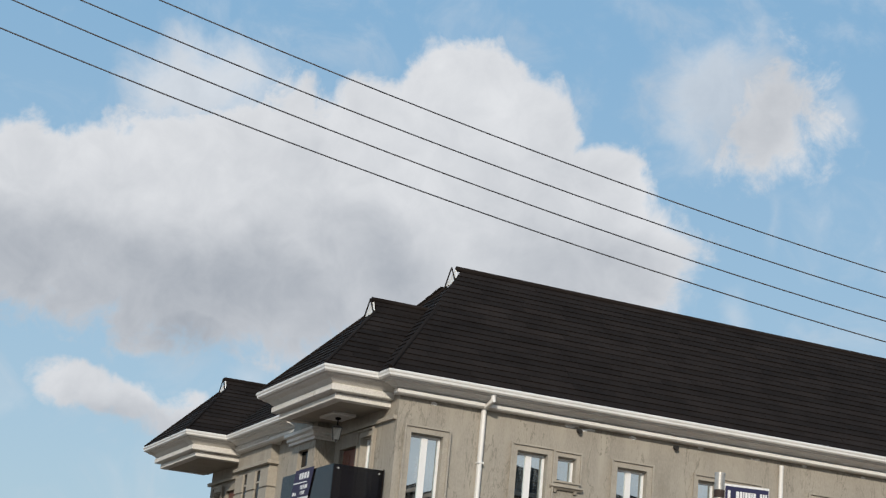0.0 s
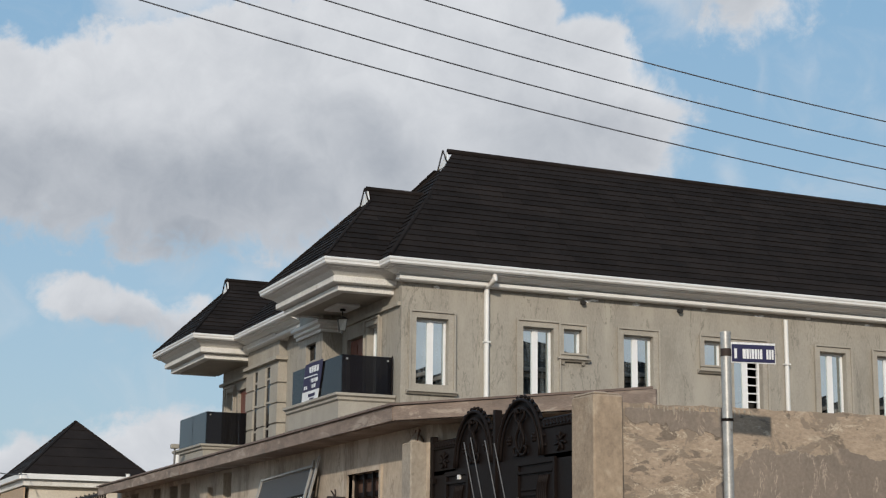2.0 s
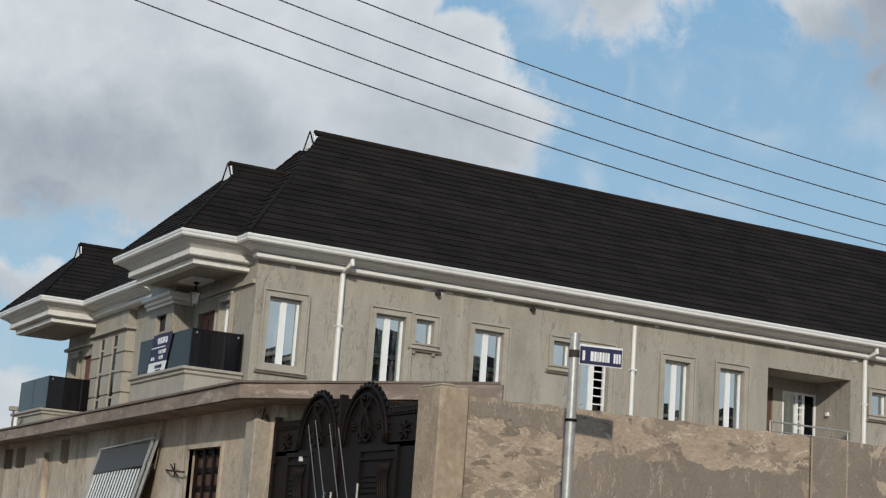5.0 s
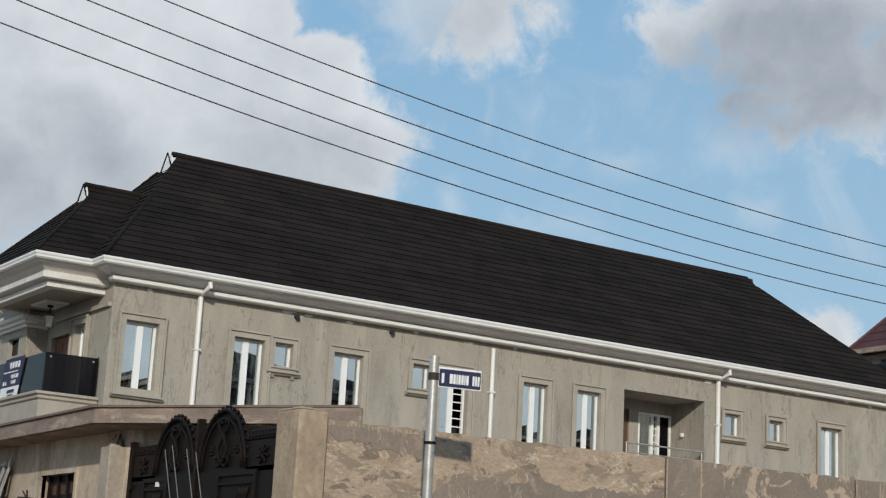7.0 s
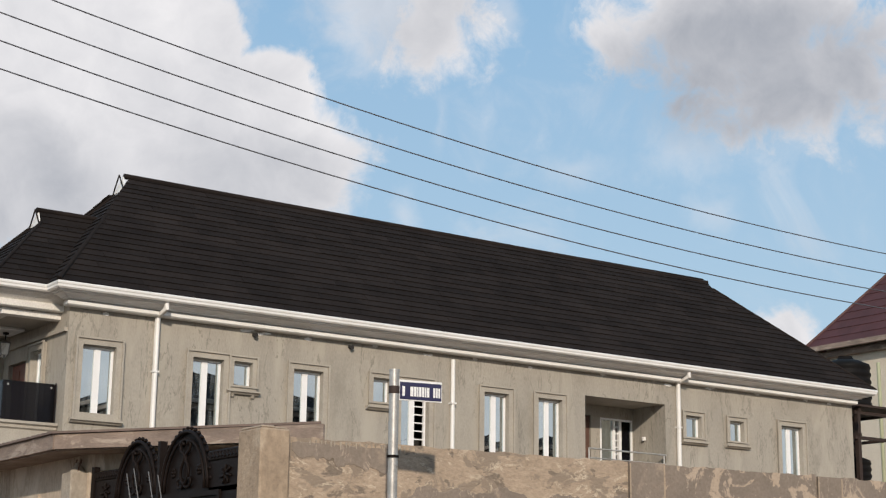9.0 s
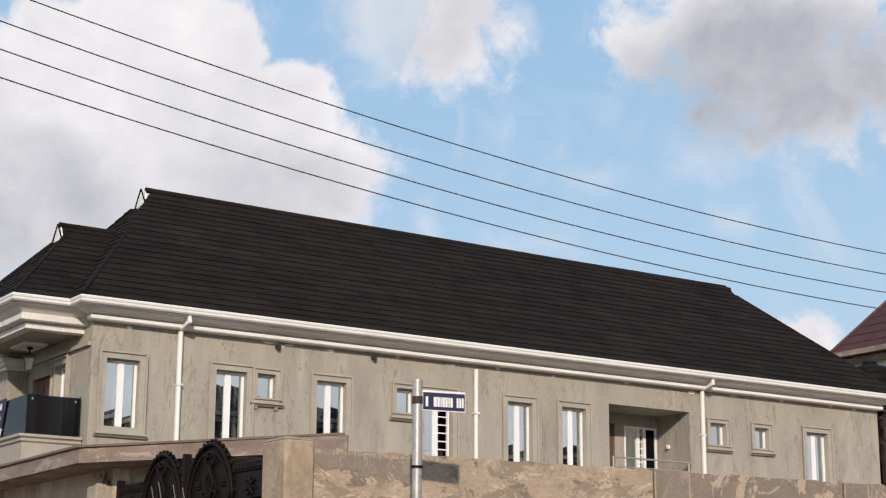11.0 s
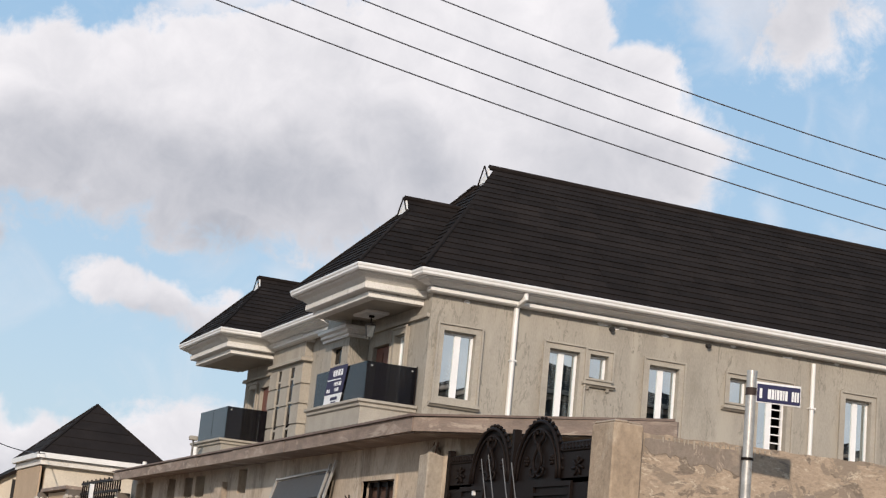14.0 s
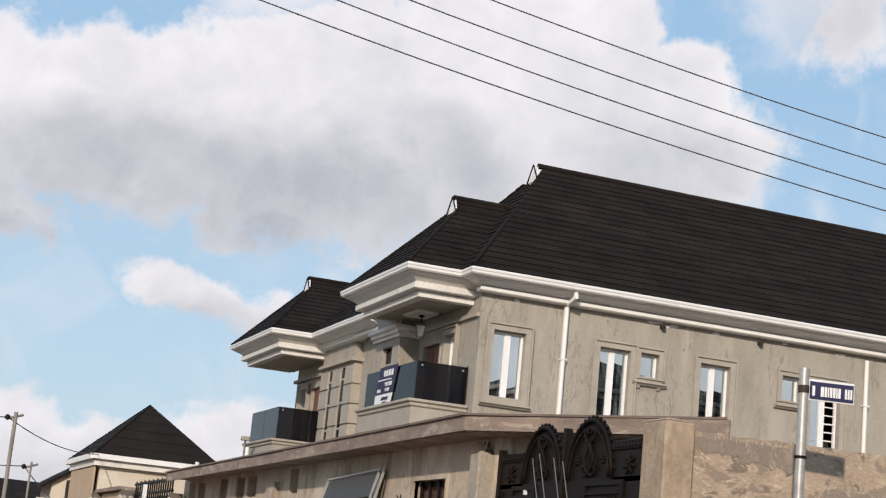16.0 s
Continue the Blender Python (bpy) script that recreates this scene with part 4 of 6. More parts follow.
wing_roof(10.22, 30.03, 34.40, 11.98, 13.3, 10, True, 2.01)
wing_roof(10.42, 41.0, 45.45, 11.98, 16.0, 20, False, 1.86)
# middle and second unit
plane_slope([(11.5, 41.5, zE), (11.5, 35.0, zE), (14.3, 36.6, Z_EAVE + 2.75), (14.3, 40.6, Z_EAVE + 2.75)], 30, False)
plane_slope([(34.56, 46.7, zE), (11.5, 46.7, zE), (14.3, 43.6, RIDGE_Z - 0.4), (31.4, 43.6, RIDGE_Z - 0.4)], 31, False)
plane_slope([(12.2, 40.4, zE), (34.56, 40.4, zE), (31.4, 43.6, RIDGE_Z - 0.4), (14.3, 43.6, RIDGE_Z - 0.4)], 32, False)
plane_slope([(34.56, 35.8, zE), (34.56, 46.7, zE), (31.4, 43.6, RIDGE_Z - 0.4), (31.4, 38.0, RIDGE_Z - 1.0)], 33, False)
box("roof_deck", 14.3, 34.3, 35.6, 41.0, Z_EAVE + 0.02, Z_EAVE + 0.06, M_TILE, roof)
# gablet and caps of the main roof
bm = bmesh.new()
add_prism(bm, [(13.82, RIDGE_Y - 0.28, RIDGE_Z - 0.36), (13.82, RIDGE_Y + 0.28, RIDGE_Z - 0.36), (13.90, RIDGE_Y, RIDGE_Z)], (0.03, 0, 0))
keep_part(part("gablet", bm, M_WHITE, None, "small white triangular gablet"), roof)
for s in (-1, 1):
    rod("gablet_trim", [(13.81, RIDGE_Y + s * 0.29, RIDGE_Z - 0.37), (13.81, RIDGE_Y, RIDGE_Z + 0.03)], 0.016, M_TILE, roof, "", 6)
rod("ridge_cap", [(13.92, RIDGE_Y, RIDGE_Z + 0.02), (RIDGE_R + 0.02, END_Y, END_Z - 0.01)], 0.065, M_TILE, roof)
rod("hip_cap", [(11.36, 29.44, Z_EAVE + 0.04), (13.86, RIDGE_Y - 0.30, RIDGE_Z - 0.36)], 0.05, M_TILE, roof)
rod("hip_cap", [(11.36, 35.82, Z_EAVE + 0.04), (13.86, RIDGE_Y + 0.30, RIDGE_Z - 0.36)], 0.04, M_TILE, roof)
rod("hip_cap", [(34.56, 29.44, Z_EAVE + 0.02), (RIDGE_R, FOOT, Z_EAVE + END_RISE + 0.02)], 0.035, M_TILE, roof)

bm = bmesh.new()
add_prism(bm, [(RIDGE_R - 0.01, FOOT + 0.02, zE + END_RISE - 0.02), (RIDGE_R - 0.01, 35.82 - END_RISE - 0.02, zE + END_RISE - 0.02), (RIDGE_R - 0.01, END_Y, END_Z)], (0.03, 0, 0))
keep_part(part("gablet", bm, M_WHITE, None, "small white triangular gablet"), roof)

# hanging lantern under the canopy
lan = thing("lantern", "white glass lantern hanging from the balcony canopy", "lamp", 11.40, 32.28, up(5.523))
rod("chain", [(11.40, 32.28, Z_EAVE - 0.62), (11.40, 32.28, up(5.627))], 0.014, M_IRON, lan)
rod("rose", [(11.40, 32.28, Z_EAVE - 0.66), (11.40, 32.28, Z_EAVE - 0.62)], 0.06, M_IRON, lan, "dark ceiling rose", 10)
bm = bmesh.new()
bmesh.ops.create_cone(bm, cap_ends=True, segments=4, radius1=0.085, radius2=0.13, depth=0.23, matrix=Matrix.Translation((11.40, 32.28, up(5.434))) @ Matrix.Rotation(0.5, 4, "Z"))
keep_part(part("shade", bm, M_CORNICE, None, "frosted glass shade"), lan)
for k in range(4):
    a = k * math.pi / 2 + 0.5
    rod("rib", [(11.40 + 0.09 * math.cos(a), 32.28 + 0.09 * math.sin(a), up(5.304)), (11.40 + 0.138 * math.cos(a), 32.28 + 0.138 * math.sin(a), up(5.564))], 0.010, M_ROD, lan, "", 5)
bm = bmesh.new()
bmesh.ops.create_cone(bm, cap_ends=True, segments=4, radius1=0.16, radius2=0.03, depth=0.06, matrix=Matrix.Translation((11.40, 32.28, up(5.590))) @ Matrix.Rotation(0.5, 4, "Z"))
keep_part(part("cap", bm, M_ROD, None, "dull metal cap"), lan)
rod("finial", [(11.40, 32.28, up(5.252)), (11.40, 32.28, up(5.314))], 0.02, M_ROD, lan, "", 8)

# cloth banner hung over the balcony glass; its small print is only bars
ban = thing("banner", "navy and white printed vinyl banner hung on the balcony glass", "banner", 10.7, 32.5, up(3.7))


def ban_quad(f0, f1, g0, g1, lift=0.0):
    """f: across (0 near end), g: down; the banner leans along its length."""
    pts = []
    for f, g in ((f0, g0), (f1, g0), (f1, g1), (f0, g1)):
        y = 31.42 + 0.30 * g + f * (1.15 - 0.10 * g)
        pts.append((10.70 - lift + 0.008 * math.sin(9 * f + 4 * g), y, up(4.57 - 0.80 * g)))
    return pts


bm = bmesh.new()
add_prism(bm, ban_quad(0, 1, 0, 0.72), (0.006, 0, 0))
keep_part(part("cloth", bm, M_NAVY, None, "navy vinyl"), ban)
bm = bmesh.new()
add_prism(bm, ban_quad(0, 1, 0.722, 1.0), (0.006, 0, 0))
keep_part(part("cloth", bm, M_LETTER, None, "white lower strip"), ban)
rb = random.Random(5)
for g0, g1, f0, f1 in ((0.10, 0.26, 0.18, 0.80), (0.33, 0.36, 0.04, 0.96), (0.42, 0.52, 0.15, 0.72), (0.57, 0.66, 0.22, 0.90)):
    f = f0
    while f < f1:
        w = rb.uniform(0.05, 0.13) if g1 - g0 > 0.05 else f1 - f0
        bm = bmesh.new()
        add_prism(bm, ban_quad(f, min(f + w, f1), g0, g1, 0.006), (0.004, 0, 0))
        keep_part(part("print_bar", bm, M_LETTER), ban)
        f += w + 0.035
for g0, g1, f0, f1 in ((0.80, 0.88, 0.20, 0.62), (0.92, 0.95, 0.25, 0.55)):
    bm = bmesh.new()
    add_prism(bm, ban_quad(f0, f1, g0, g1, 0.006), (0.004, 0, 0))
    keep_part(part("print_bar", bm, M_NAVY), ban)


# ---------------------------------------------------------------- low building on the side street
AX = 7.45
ann = thing("low_building", "low brown cement building with a weathered timber fascia and sheet roof", "building", 9, 27, 0)
HOLES = [(19.50, 20.69, up(-0.1), up(1.47)), (34.15, 34.80, up(1.42), up(1.83)), (33.25, 33.90, up(1.42), up(1.83)), (31.35, 31.95, up(1.45), up(1.85)),
         (30.0, 30.60, up(1.45), up(1.83)), (29.12, 29.77, up(1.45), up(1.83)), (26.40, 26.90, up(1.45), up(1.86))]
ann_place = lambda u, z, d: (AX + d, u, z)
holed_wall("wall", 18.0, 35.3, 0, up(1.98), HOLES, ann_place, 0.2, M_ANNEXE, ann)
prism("end_wall", [(7.45, 18.0, 0), (9.30, 15.12, 0), (9.45, 15.22, 0), (7.65, 18.1, 0)], (0, 0, up(1.92)), M_ANNEXE, ann)
box("far_wall", AX + 0.2, 12.6, 35.1, 35.3, 0, up(1.9), M_ANNEXE, ann)
# near-black wall: the shade inside is put into its colour
box("inner_wall", 8.4, 8.5, 18.3, 35.0, 0, up(1.9), M_DARK, ann, "interior wall coloured near-black for room shade")
prism("roof_sheet", [(6.92, 34.95, up(2.02)), (6.92, 17.84, up(2.10)), (8.79, 14.99, up(2.10)), (9.5, 16.2, up(2.1)), (11.3, 20, up(2.1)), (11.3, 34.95, up(2.02))], (0, 0, 0.025), M_SHEET, ann, "rusty sheet roof")
box("soffit", 7.0, AX, 17.9, 34.9, up(1.91), up(1.93), M_FASCIA, ann)
# ribs of the sheet stand a little over the fascia's edge
for k in range(105):
    y = 17.95 + k * 0.16
    z = 2.125 - (y - 17.84) / 17.1 * 0.08
    box("sheet_rib", 6.93, 8.4, y, y + 0.07, up(z) - 0.004, up(z) + 0.008, M_SHEET, ann)
# fascia boards, butted with uneven joints
rf = random.Random(3)
y = 17.86
while y < 34.9:
    w = min(rf.uniform(2.2, 3.2), 34.9 - y)
    drop = (y + w / 2 - 17.86) / 17.04 * 0.085
    j = rf.uniform(-0.006, 0.006)
    bm = bmesh.new()
    d0, d1 = (y - 17.86) / 17.04 * 0.085, (y + w - 17.86) / 17.04 * 0.085
    add_prism(bm, [(6.95 + j, y + 0.004, up(1.925 - d0)), (6.95 + j, y + w - 0.004, up(1.925 - d1)), (6.95 + j, y + w - 0.004, up(2.095 - d1)), (6.95 + j, y + 0.004, up(2.095 - d0))], (0.03, 0, 0))
    keep_part(part("fascia_board", bm, M_FASCIA), ann)
    y += w
for a, b in ((0.0, 1.9), (1.905, 3.42)):
    p, q = Vector((6.96, 17.84, 0)) + Vector((0.54, -0.84, 0)) * a, Vector((6.96, 17.84, 0)) + Vector((0.54, -0.84, 0)) * b
    bm = bmesh.new()
    add_prism(bm, [(p.x, p.y, up(1.925)), (q.x, q.y, up(1.925)), (q.x, q.y, up(2.095)), (p.x, p.y, up(2.095))], (0.027, 0.017, 0))
    keep_part(part("fascia_board", bm, M_FASCIA), ann)
prism("soffit", [(7.0, 17.86, up(1.91)), (8.86, 14.97, up(1.91)), (9.30, 15.2, up(1.91)), (7.45, 18.0, up(1.91))], (0, 0, 0.02), M_FASCIA, ann)
prism("fascia_board", [(8.80, 15.0, up(1.925)), (9.5, 16.2, up(1.925)), (9.5, 16.2, up(2.095)), (8.80, 15.0, up(2.095))], (0.02, -0.012, 0), M_FASCIA, ann)
box("pilaster", AX - 0.09, AX, 27.55, 28.05, 0, up(1.66), M_ANNEXE, ann)
# barred shop window
aw = keep_part(part("window", frame_bars(19.44, 20.75, up(-0.16), up(1.53), 0.06, ann_place, -0.03, 0.05), M_ANNEXE, None, "barred window opening"), ann)
for k in range(4):
    u = 19.62 + k * 0.32
    keep_part(part("burglar_bar", slab_bm(ann_place, u, u + 0.05, up(-0.1), up(1.47), 0.06, 0.09), M_IRON), aw)
for k in range(7):
    z = up(0.02 + k * 0.23)
    keep_part(part("burglar_bar", slab_bm(ann_place, 19.5, 20.69, z, z + 0.06, 0.09, 0.11), M_IRON), aw)
keep_part(part("shutter", slab_bm(ann_place, 19.5, 20.69, up(-0.1), up(1.47), 0.125, 0.15), M_RUST, None, "brown shutter behind the bars"), aw)
# bent rods stuck out of the wall
for y, z in ((21.4, 1.20), (21.6, 0.45), (25.9, 0.62)):
    bm = bmesh.new()
    add_tube(bm, [(AX, y + 0.15, up(z) + 0.02), (AX - 0.08, y - 0.2, up(z)), (AX - 0.10, y - 0.85, up(z) - 0.04)], 0.014, 5)
    add_tube(bm, [(AX - 0.05, y - 0.15, up(z) + 0.09), (AX - 0.10, y - 0.62, up(z) - 0.09)], 0.010, 5)
    add_tube(bm, [(AX - 0.05, y - 0.35, up(z) - 0.08), (AX - 0.10, y - 0.45, up(z) + 0.09)], 0.010, 5)
    keep_part(part("rebar", bm, M_STAND), ann)

# steel gate panel leaning on the wall
panel = thing("leaning_gate_panel", "galvanised bar gate panel with dark sheet strips leaning on the wall", "gate panel", 6.9, 23.1, 0)


def lean(u, h):
    """u along the wall 0..1, h height over the eye line."""
    return Vector((7.40 - (1.72 - h) * 0.25, 24.28 - 2.42 * u, up(h)))


def lean_bar(name, u0, h0, u1, h1, w, mat, label="", off=0.0, along=True):
    a, b = lean(u0, h0), lean(u1, h1)
    side = Vector((0, -1, 0)) * w if along else Vector((0.28, 0, 0.96)) * w
    bm = bmesh.new()
    n = Vector((-0.96, 0, 0.28))
    a, b = a + n * off, b + n * off
    add_prism(bm, [a, a + side, b + side, b], n * (0.008 if name == "bar" else 0.03))
    return keep_part(part(name, bm, mat, None, label), panel)


lean_bar("sheet", 0.0, 1.20, 1.0, 1.28, 0.36, M_PANEL, "dark grey sheet strip", 0.0, False)
lean_bar("backing", 0.0, 0.30, 1.0, 0.36, 1.0, M_PANEL, "dark sheet behind the bars", -0.03, False)
lean_bar("sheet", 0.0, -0.30, 1.0, -0.26, 0.92, M_PANEL, "dark grey sheet strip", 0.0, False)
for k in range(17):
    lean_bar("bar", 0.03 + k * 0.055, 0.60, 0.03 + k * 0.055, 1.24, 0.048, M_FRAME)
for u, h in ((-0.01, 1.60), (0.965, 1.74), (1.05, 1.78)):
    lean_bar("stile", u, -0.87, u, h, 0.038, M_STEEL, "", 0.02)
lean_bar("rail", 0.0, 1.56, 1.0, 1.64, 0.03, M_STEEL, "", 0.02, False)
lean_bar("rail", 0.0, -0.36, 1.0, -0.32, 0.05, M_STEEL, "", 0.02, False)

# ---------------------------------------------------------------- gate and its piers
pier = thing("gate_pier", "pale rendered gate pier with rough stained cement", "pier", 7.38, 18.14, 0)
bm = bmesh.new()
add_box(bm, 7.25, 7.50, 18.0, 18.29, 0, up(1.70), 0.015)
keep_part(part("shaft", bm, M_PIER2), pier)
for dx, dy in ((0.05, 0.06), (0.10, 0.16), (0.06, 0.2)):
    rod("rebar", [(7.3 + dx, 18.0 + dy, up(1.69)), (7.32 + dx, 18.0 + dy - 0.03, up(1.86))], 0.008, M_RUST, pier)
bm = bmesh.new()
bmesh.ops.create_cone(bm, cap_ends=True, segments=12, radius1=0.115, radius2=0.02, depth=0.13, matrix=Matrix.Translation((7.375, 18.14, up(1.755))))
for v in bm.verts:
    v.co += Vector(noise.noise_vector(v.co * 9)) * 0.02
keep_part(part("mortar_mound", bm, M_PIER2, None, "rough mound of leftover mortar"), pier)
pier_r = thing("gate_pier", "ochre rendered corner pier between gate and boundary wall", "pier", 7.55, 13.9, 0)
bm = bmesh.new()
add_box(bm, 7.36, 7.68, 13.66, 14.12, 0, up(1.83), 0.015)
keep_part(part("shaft", bm, M_PIER), pier_r)
for k, (x0, x1, y0, y1, h) in enumerate(((7.37, 7.52, 13.67, 14.1, 0.025), (7.50, 7.66, 13.68, 14.05, 0.018))):
    bm = bmesh.new()
    add_box(bm, x0, x1, y0, y1, up(1.825), up(1.83 + h), 0.012)
    keep_part(part("mortar_cap", bm, M_COAT, None, "rough mortar left on top"), pier_r)

gate = thing("metal_gate", "black wrought iron double gate with arched crests and relief panels", "gate", 7.45, 16.1, 0)
GX = 7.46


def gate_leaf(y0, y1, side_h, ya, yb, crest, spring):
    """A leaf between y0 (near) and y1 (far); its arched part spans ya..yb."""
    leaf = box("leaf", GX, GX + 0.05, y0, y1, 0.08, up(spring), M_IRON, gate, "black sheet iron leaf")
    yc, r = (ya + yb) / 2, (yb - ya) / 2
    hh = crest - spring

    def arc(k, q=1.0, lift=0.0):
        a = math.pi * k
        return (yc - math.cos(a) * r * q, up(spring + math.sin(a) * hh * q + lift))
    bm = bmesh.new()
    add_prism(bm, [(GX + 0.01, *arc(k / 16, 1.03)) for k in range(17)], (0.03, 0, 0))
    keep_part(part("arch_plate", bm, M_IRON), leaf)
    for q in (1.0, 0.86):
        bm = bmesh.new()
        add_tube(bm, [(GX - 0.02, *arc(k / 16, q)) for k in range(17)], 0.020 if q == 1.0 else 0.015, 6)
        keep_part(part("arch_rim", bm, M_IRON, None, "", True), leaf)
    for k in range(19):
        a = math.pi * (0.05 + 0.90 * k / 18)
        p = (GX, yc - math.cos(a) * (r + 0.035), up(spring + math.sin(a) * (hh + 0.035)))
        bm = bmesh.new()
        bmesh.ops.create_icosphere(bm, subdivisions=1, radius=0.024, matrix=Matrix.Translation(p))
        keep_part(part("scallop", bm, M_IRON, None, "", True), leaf)
    # lyre-shaped scroll work in the arch, a rosette on either side
    def curve(pts, w):
        """A smooth bar through points given as parts of the arch's half width and height."""
        fine = []
        for k in range(len(pts) - 1):
            p0, p1, p2, p3 = [Vector(pts[min(max(k + d, 0), len(pts) - 1)]) for d in (-1, 0, 1, 2)]
            for m in range(3):
                f = m / 3
                fine.append(0.5 * (2 * p1 + (p2 - p0) * f + (2 * p0 - 5 * p1 + 4 * p2 - p3) * f * f + (3 * p1 - p0 - 3 * p2 + p3) * f ** 3))
        fine.append(Vector(pts[-1]))
        add_tube(bm, [(GX - 0.018, yc + q.x * r, up(spring + q.y * hh)) for q in fine], w, 6)
    for s in (-1, 1):
        bm = bmesh.new()
        curve([(0, 0.10), (s * 0.10, 0.17), (s * 0.18, 0.29), (s * 0.13, 0.42), (s * 0.04, 0.52), (s * 0.06, 0.62), (s * 0.17, 0.67), (s * 0.21, 0.77), (s * 0.13, 0.84), (s * 0.07, 0.77)], 0.017)
        curve([(0, 0.10), (s * 0.12, 0.05), (s * 0.26, 0.09), (s * 0.27, 0.19), (s * 0.18, 0.19)], 0.015)
        keep_part(part("scroll", bm, M_IRON, None, "", True), leaf)
        bm = bmesh.new()
        for k in range(6):
            a = k * math.pi / 3
            bmesh.ops.create_icosphere(bm, subdivisions=1, radius=0.024, matrix=Matrix.LocRotScale((GX + 0.002, yc + s * 0.55 * r + 0.036 * math.cos(a), up(spring + hh * 0.33) + 0.036 * math.sin(a)), None, (0.7, 1, 1)))
        bmesh.ops.create_icosphere(bm, subdivisions=1, radius=0.022, matrix=Matrix.Translation((GX - 0.006, yc + s * 0.55 * r, up(spring + hh * 0.33))))
        keep_part(part("rosette", bm, M_IRON, None, "", True), leaf)
    # low flank beside the arch with a twisted top bar
    f0, f1 = (y0, ya) if ya - y0 > y1 - yb else (yb, y1)
    box("flank", GX, GX + 0.04, f0, f1, up(spring - 0.05), up(side_h - 0.06), M_IRON, leaf)
    n = max(3, int((f1 - f0) / 0.07))
    for k in range(n):
        y = f0 + (k + 0.5) * (f1 - f0) / n
        rod("twist", [(GX - 0.01, y - 0.025, up(side_h - 0.05)), (GX - 0.01, y + 0.025, up(side_h))], 0.018, M_IRON, leaf, "", 6)
    rod("top_bar", [(GX, f0, up(side_h + 0.01)), (GX, f1, up(side_h + 0.01))], 0.018, M_IRON, leaf)
    rod("top_bar", [(GX, f0, up(side_h - 0.06)), (GX, f1, up(side_h - 0.06))], 0.018, M_IRON, leaf)
    fc = (f0 + f1) / 2
    bm = bmesh.new()
    for k in range(7):  # sprig of bent leaves
        a = 0.3 + k * 2 * math.pi / 7
        add_tube(bm, [(GX - 0.012, fc + q * math.cos(a + 3.2 * q), up(spring + 0.11) + 0.8 * q * math.sin(a + 3.2 * q)) for q in (0.015, 0.05, 0.085, 0.12)], 0.014, 5)
    keep_part(part("scroll", bm, M_IRON, None, "", True), leaf)
    # raised frame and fluted relief panel
    pc0, pc1 = (y0 + 0.55, y0 + 1.28) if f0 == y0 else (y1 - 0.95, y1 - 0.45)
    for a, b, c, e in ((pc0 - 0.08, pc1 + 0.08, up(1.26), up(1.31)), (pc0 - 0.04, pc1 + 0.04, up(1.17), up(1.20))):
        box("panel_moulding", GX - 0.025, GX, a, b, c, e, M_IRON, leaf)
    for a in (pc0 - 0.08, pc1 + 0.03):
        box("panel_moulding", GX - 0.025, GX, a, a + 0.05, 0.25, up(1.26), M_IRON, leaf)
    for k in range(12):
        z = up(1.0) - k * 0.055
        w = (pc1 - pc0) * (0.52 + 0.20 * math.sin(k * 0.5))
        box("flute", GX - 0.018, GX, pc1 - w, pc1 - 0.03, z, z + 0.028, M_IRON, leaf)
    for k in range(5):
        bm = bmesh.new()
        pts = [(GX - 0.012, pc0 + 0.05 + 0.045 * k + 0.10 * math.sin(j * 0.5 + 0.4), up(1.14 - 0.085 * j)) for j in range(9)]
        add_tube(bm, pts, 0.019, 5)
        keep_part(part("plume", bm, M_IRON, None, "", True), leaf)
    bm = bmesh.new()
    for rr in (0.16, 0.10, 0.05):
        for k in range(12):
            a, b = k * math.pi / 6, (k + 1) * math.pi / 6
            add_rod(bm, (GX - 0.012, (pc0 + pc1) / 2 + rr * math.cos(a), up(0.22) + rr * math.sin(a)), (GX - 0.012, (pc0 + pc1) / 2 + rr * math.cos(b), up(0.22) + rr * math.sin(b)), 0.015, None, 5)
    keep_part(part("rosette", bm, M_IRON), leaf)
    for z in (0.3, 0.9, 1.5, up(1.2)):
        yy = y0 + 0.03 if f0 == y0 else y1 - 0.06
        box("hinge_lug", GX - 0.04, GX - 0.002, yy, yy + 0.04, z, z + 0.06, M_IRON, leaf)
    return leaf


gate_leaf(14.16, 16.02, 1.68, 14.90, 15.98, 1.95, 1.34)
gate_leaf(16.08, 17.78, 1.66, 16.12, 17.14, 1.94, 1.34)
box("meeting_post", GX - 0.03, GX + 0.05, 16.02, 16.08, 0.05, up(1.90), M_IRON, gate)
box("end_post", GX - 0.02, GX + 0.05, 17.78, 17.86, 0.0, up(1.75), M_IRON, gate)
box("latch_plate", GX - 0.03, GX - 0.002, 16.99, 17.04, up(1.21), up(1.26), M_WHITE, gate, "white latch plate")
for a, b in (((7.26, 16.74, 1.60), (7.03, 14.85, 0)), ((7.26, 16.56, 1.64), (7.03, 14.63, 0)), ((7.26, 16.18, 1.58), (7.03, 14.32, 0)), ((7.26, 15.94, 1.53), (7.03, 14.10, 0))):
    t = thing("iron_rod", "thin galvanised rod leaning on the gate", "rod", b[0], b[1], 0, "rods leaning on the gate")
    rod("shaft", [(b[0], b[1], 0.0), (a[0] + 0.12, a[1], up(a[2]))], 0.0065, M_ROD, t, "", 6)
for y, z in ((16.23, 0.80), (16.06, 0.80), (15.42, 0.88)):
    rod("pull_handle", [(GX - 0.05, y, up(z - 0.25)), (GX - 0.05, y, up(z + 0.05))], 0.014, M_STEEL, gate, "galvanised pull bar")

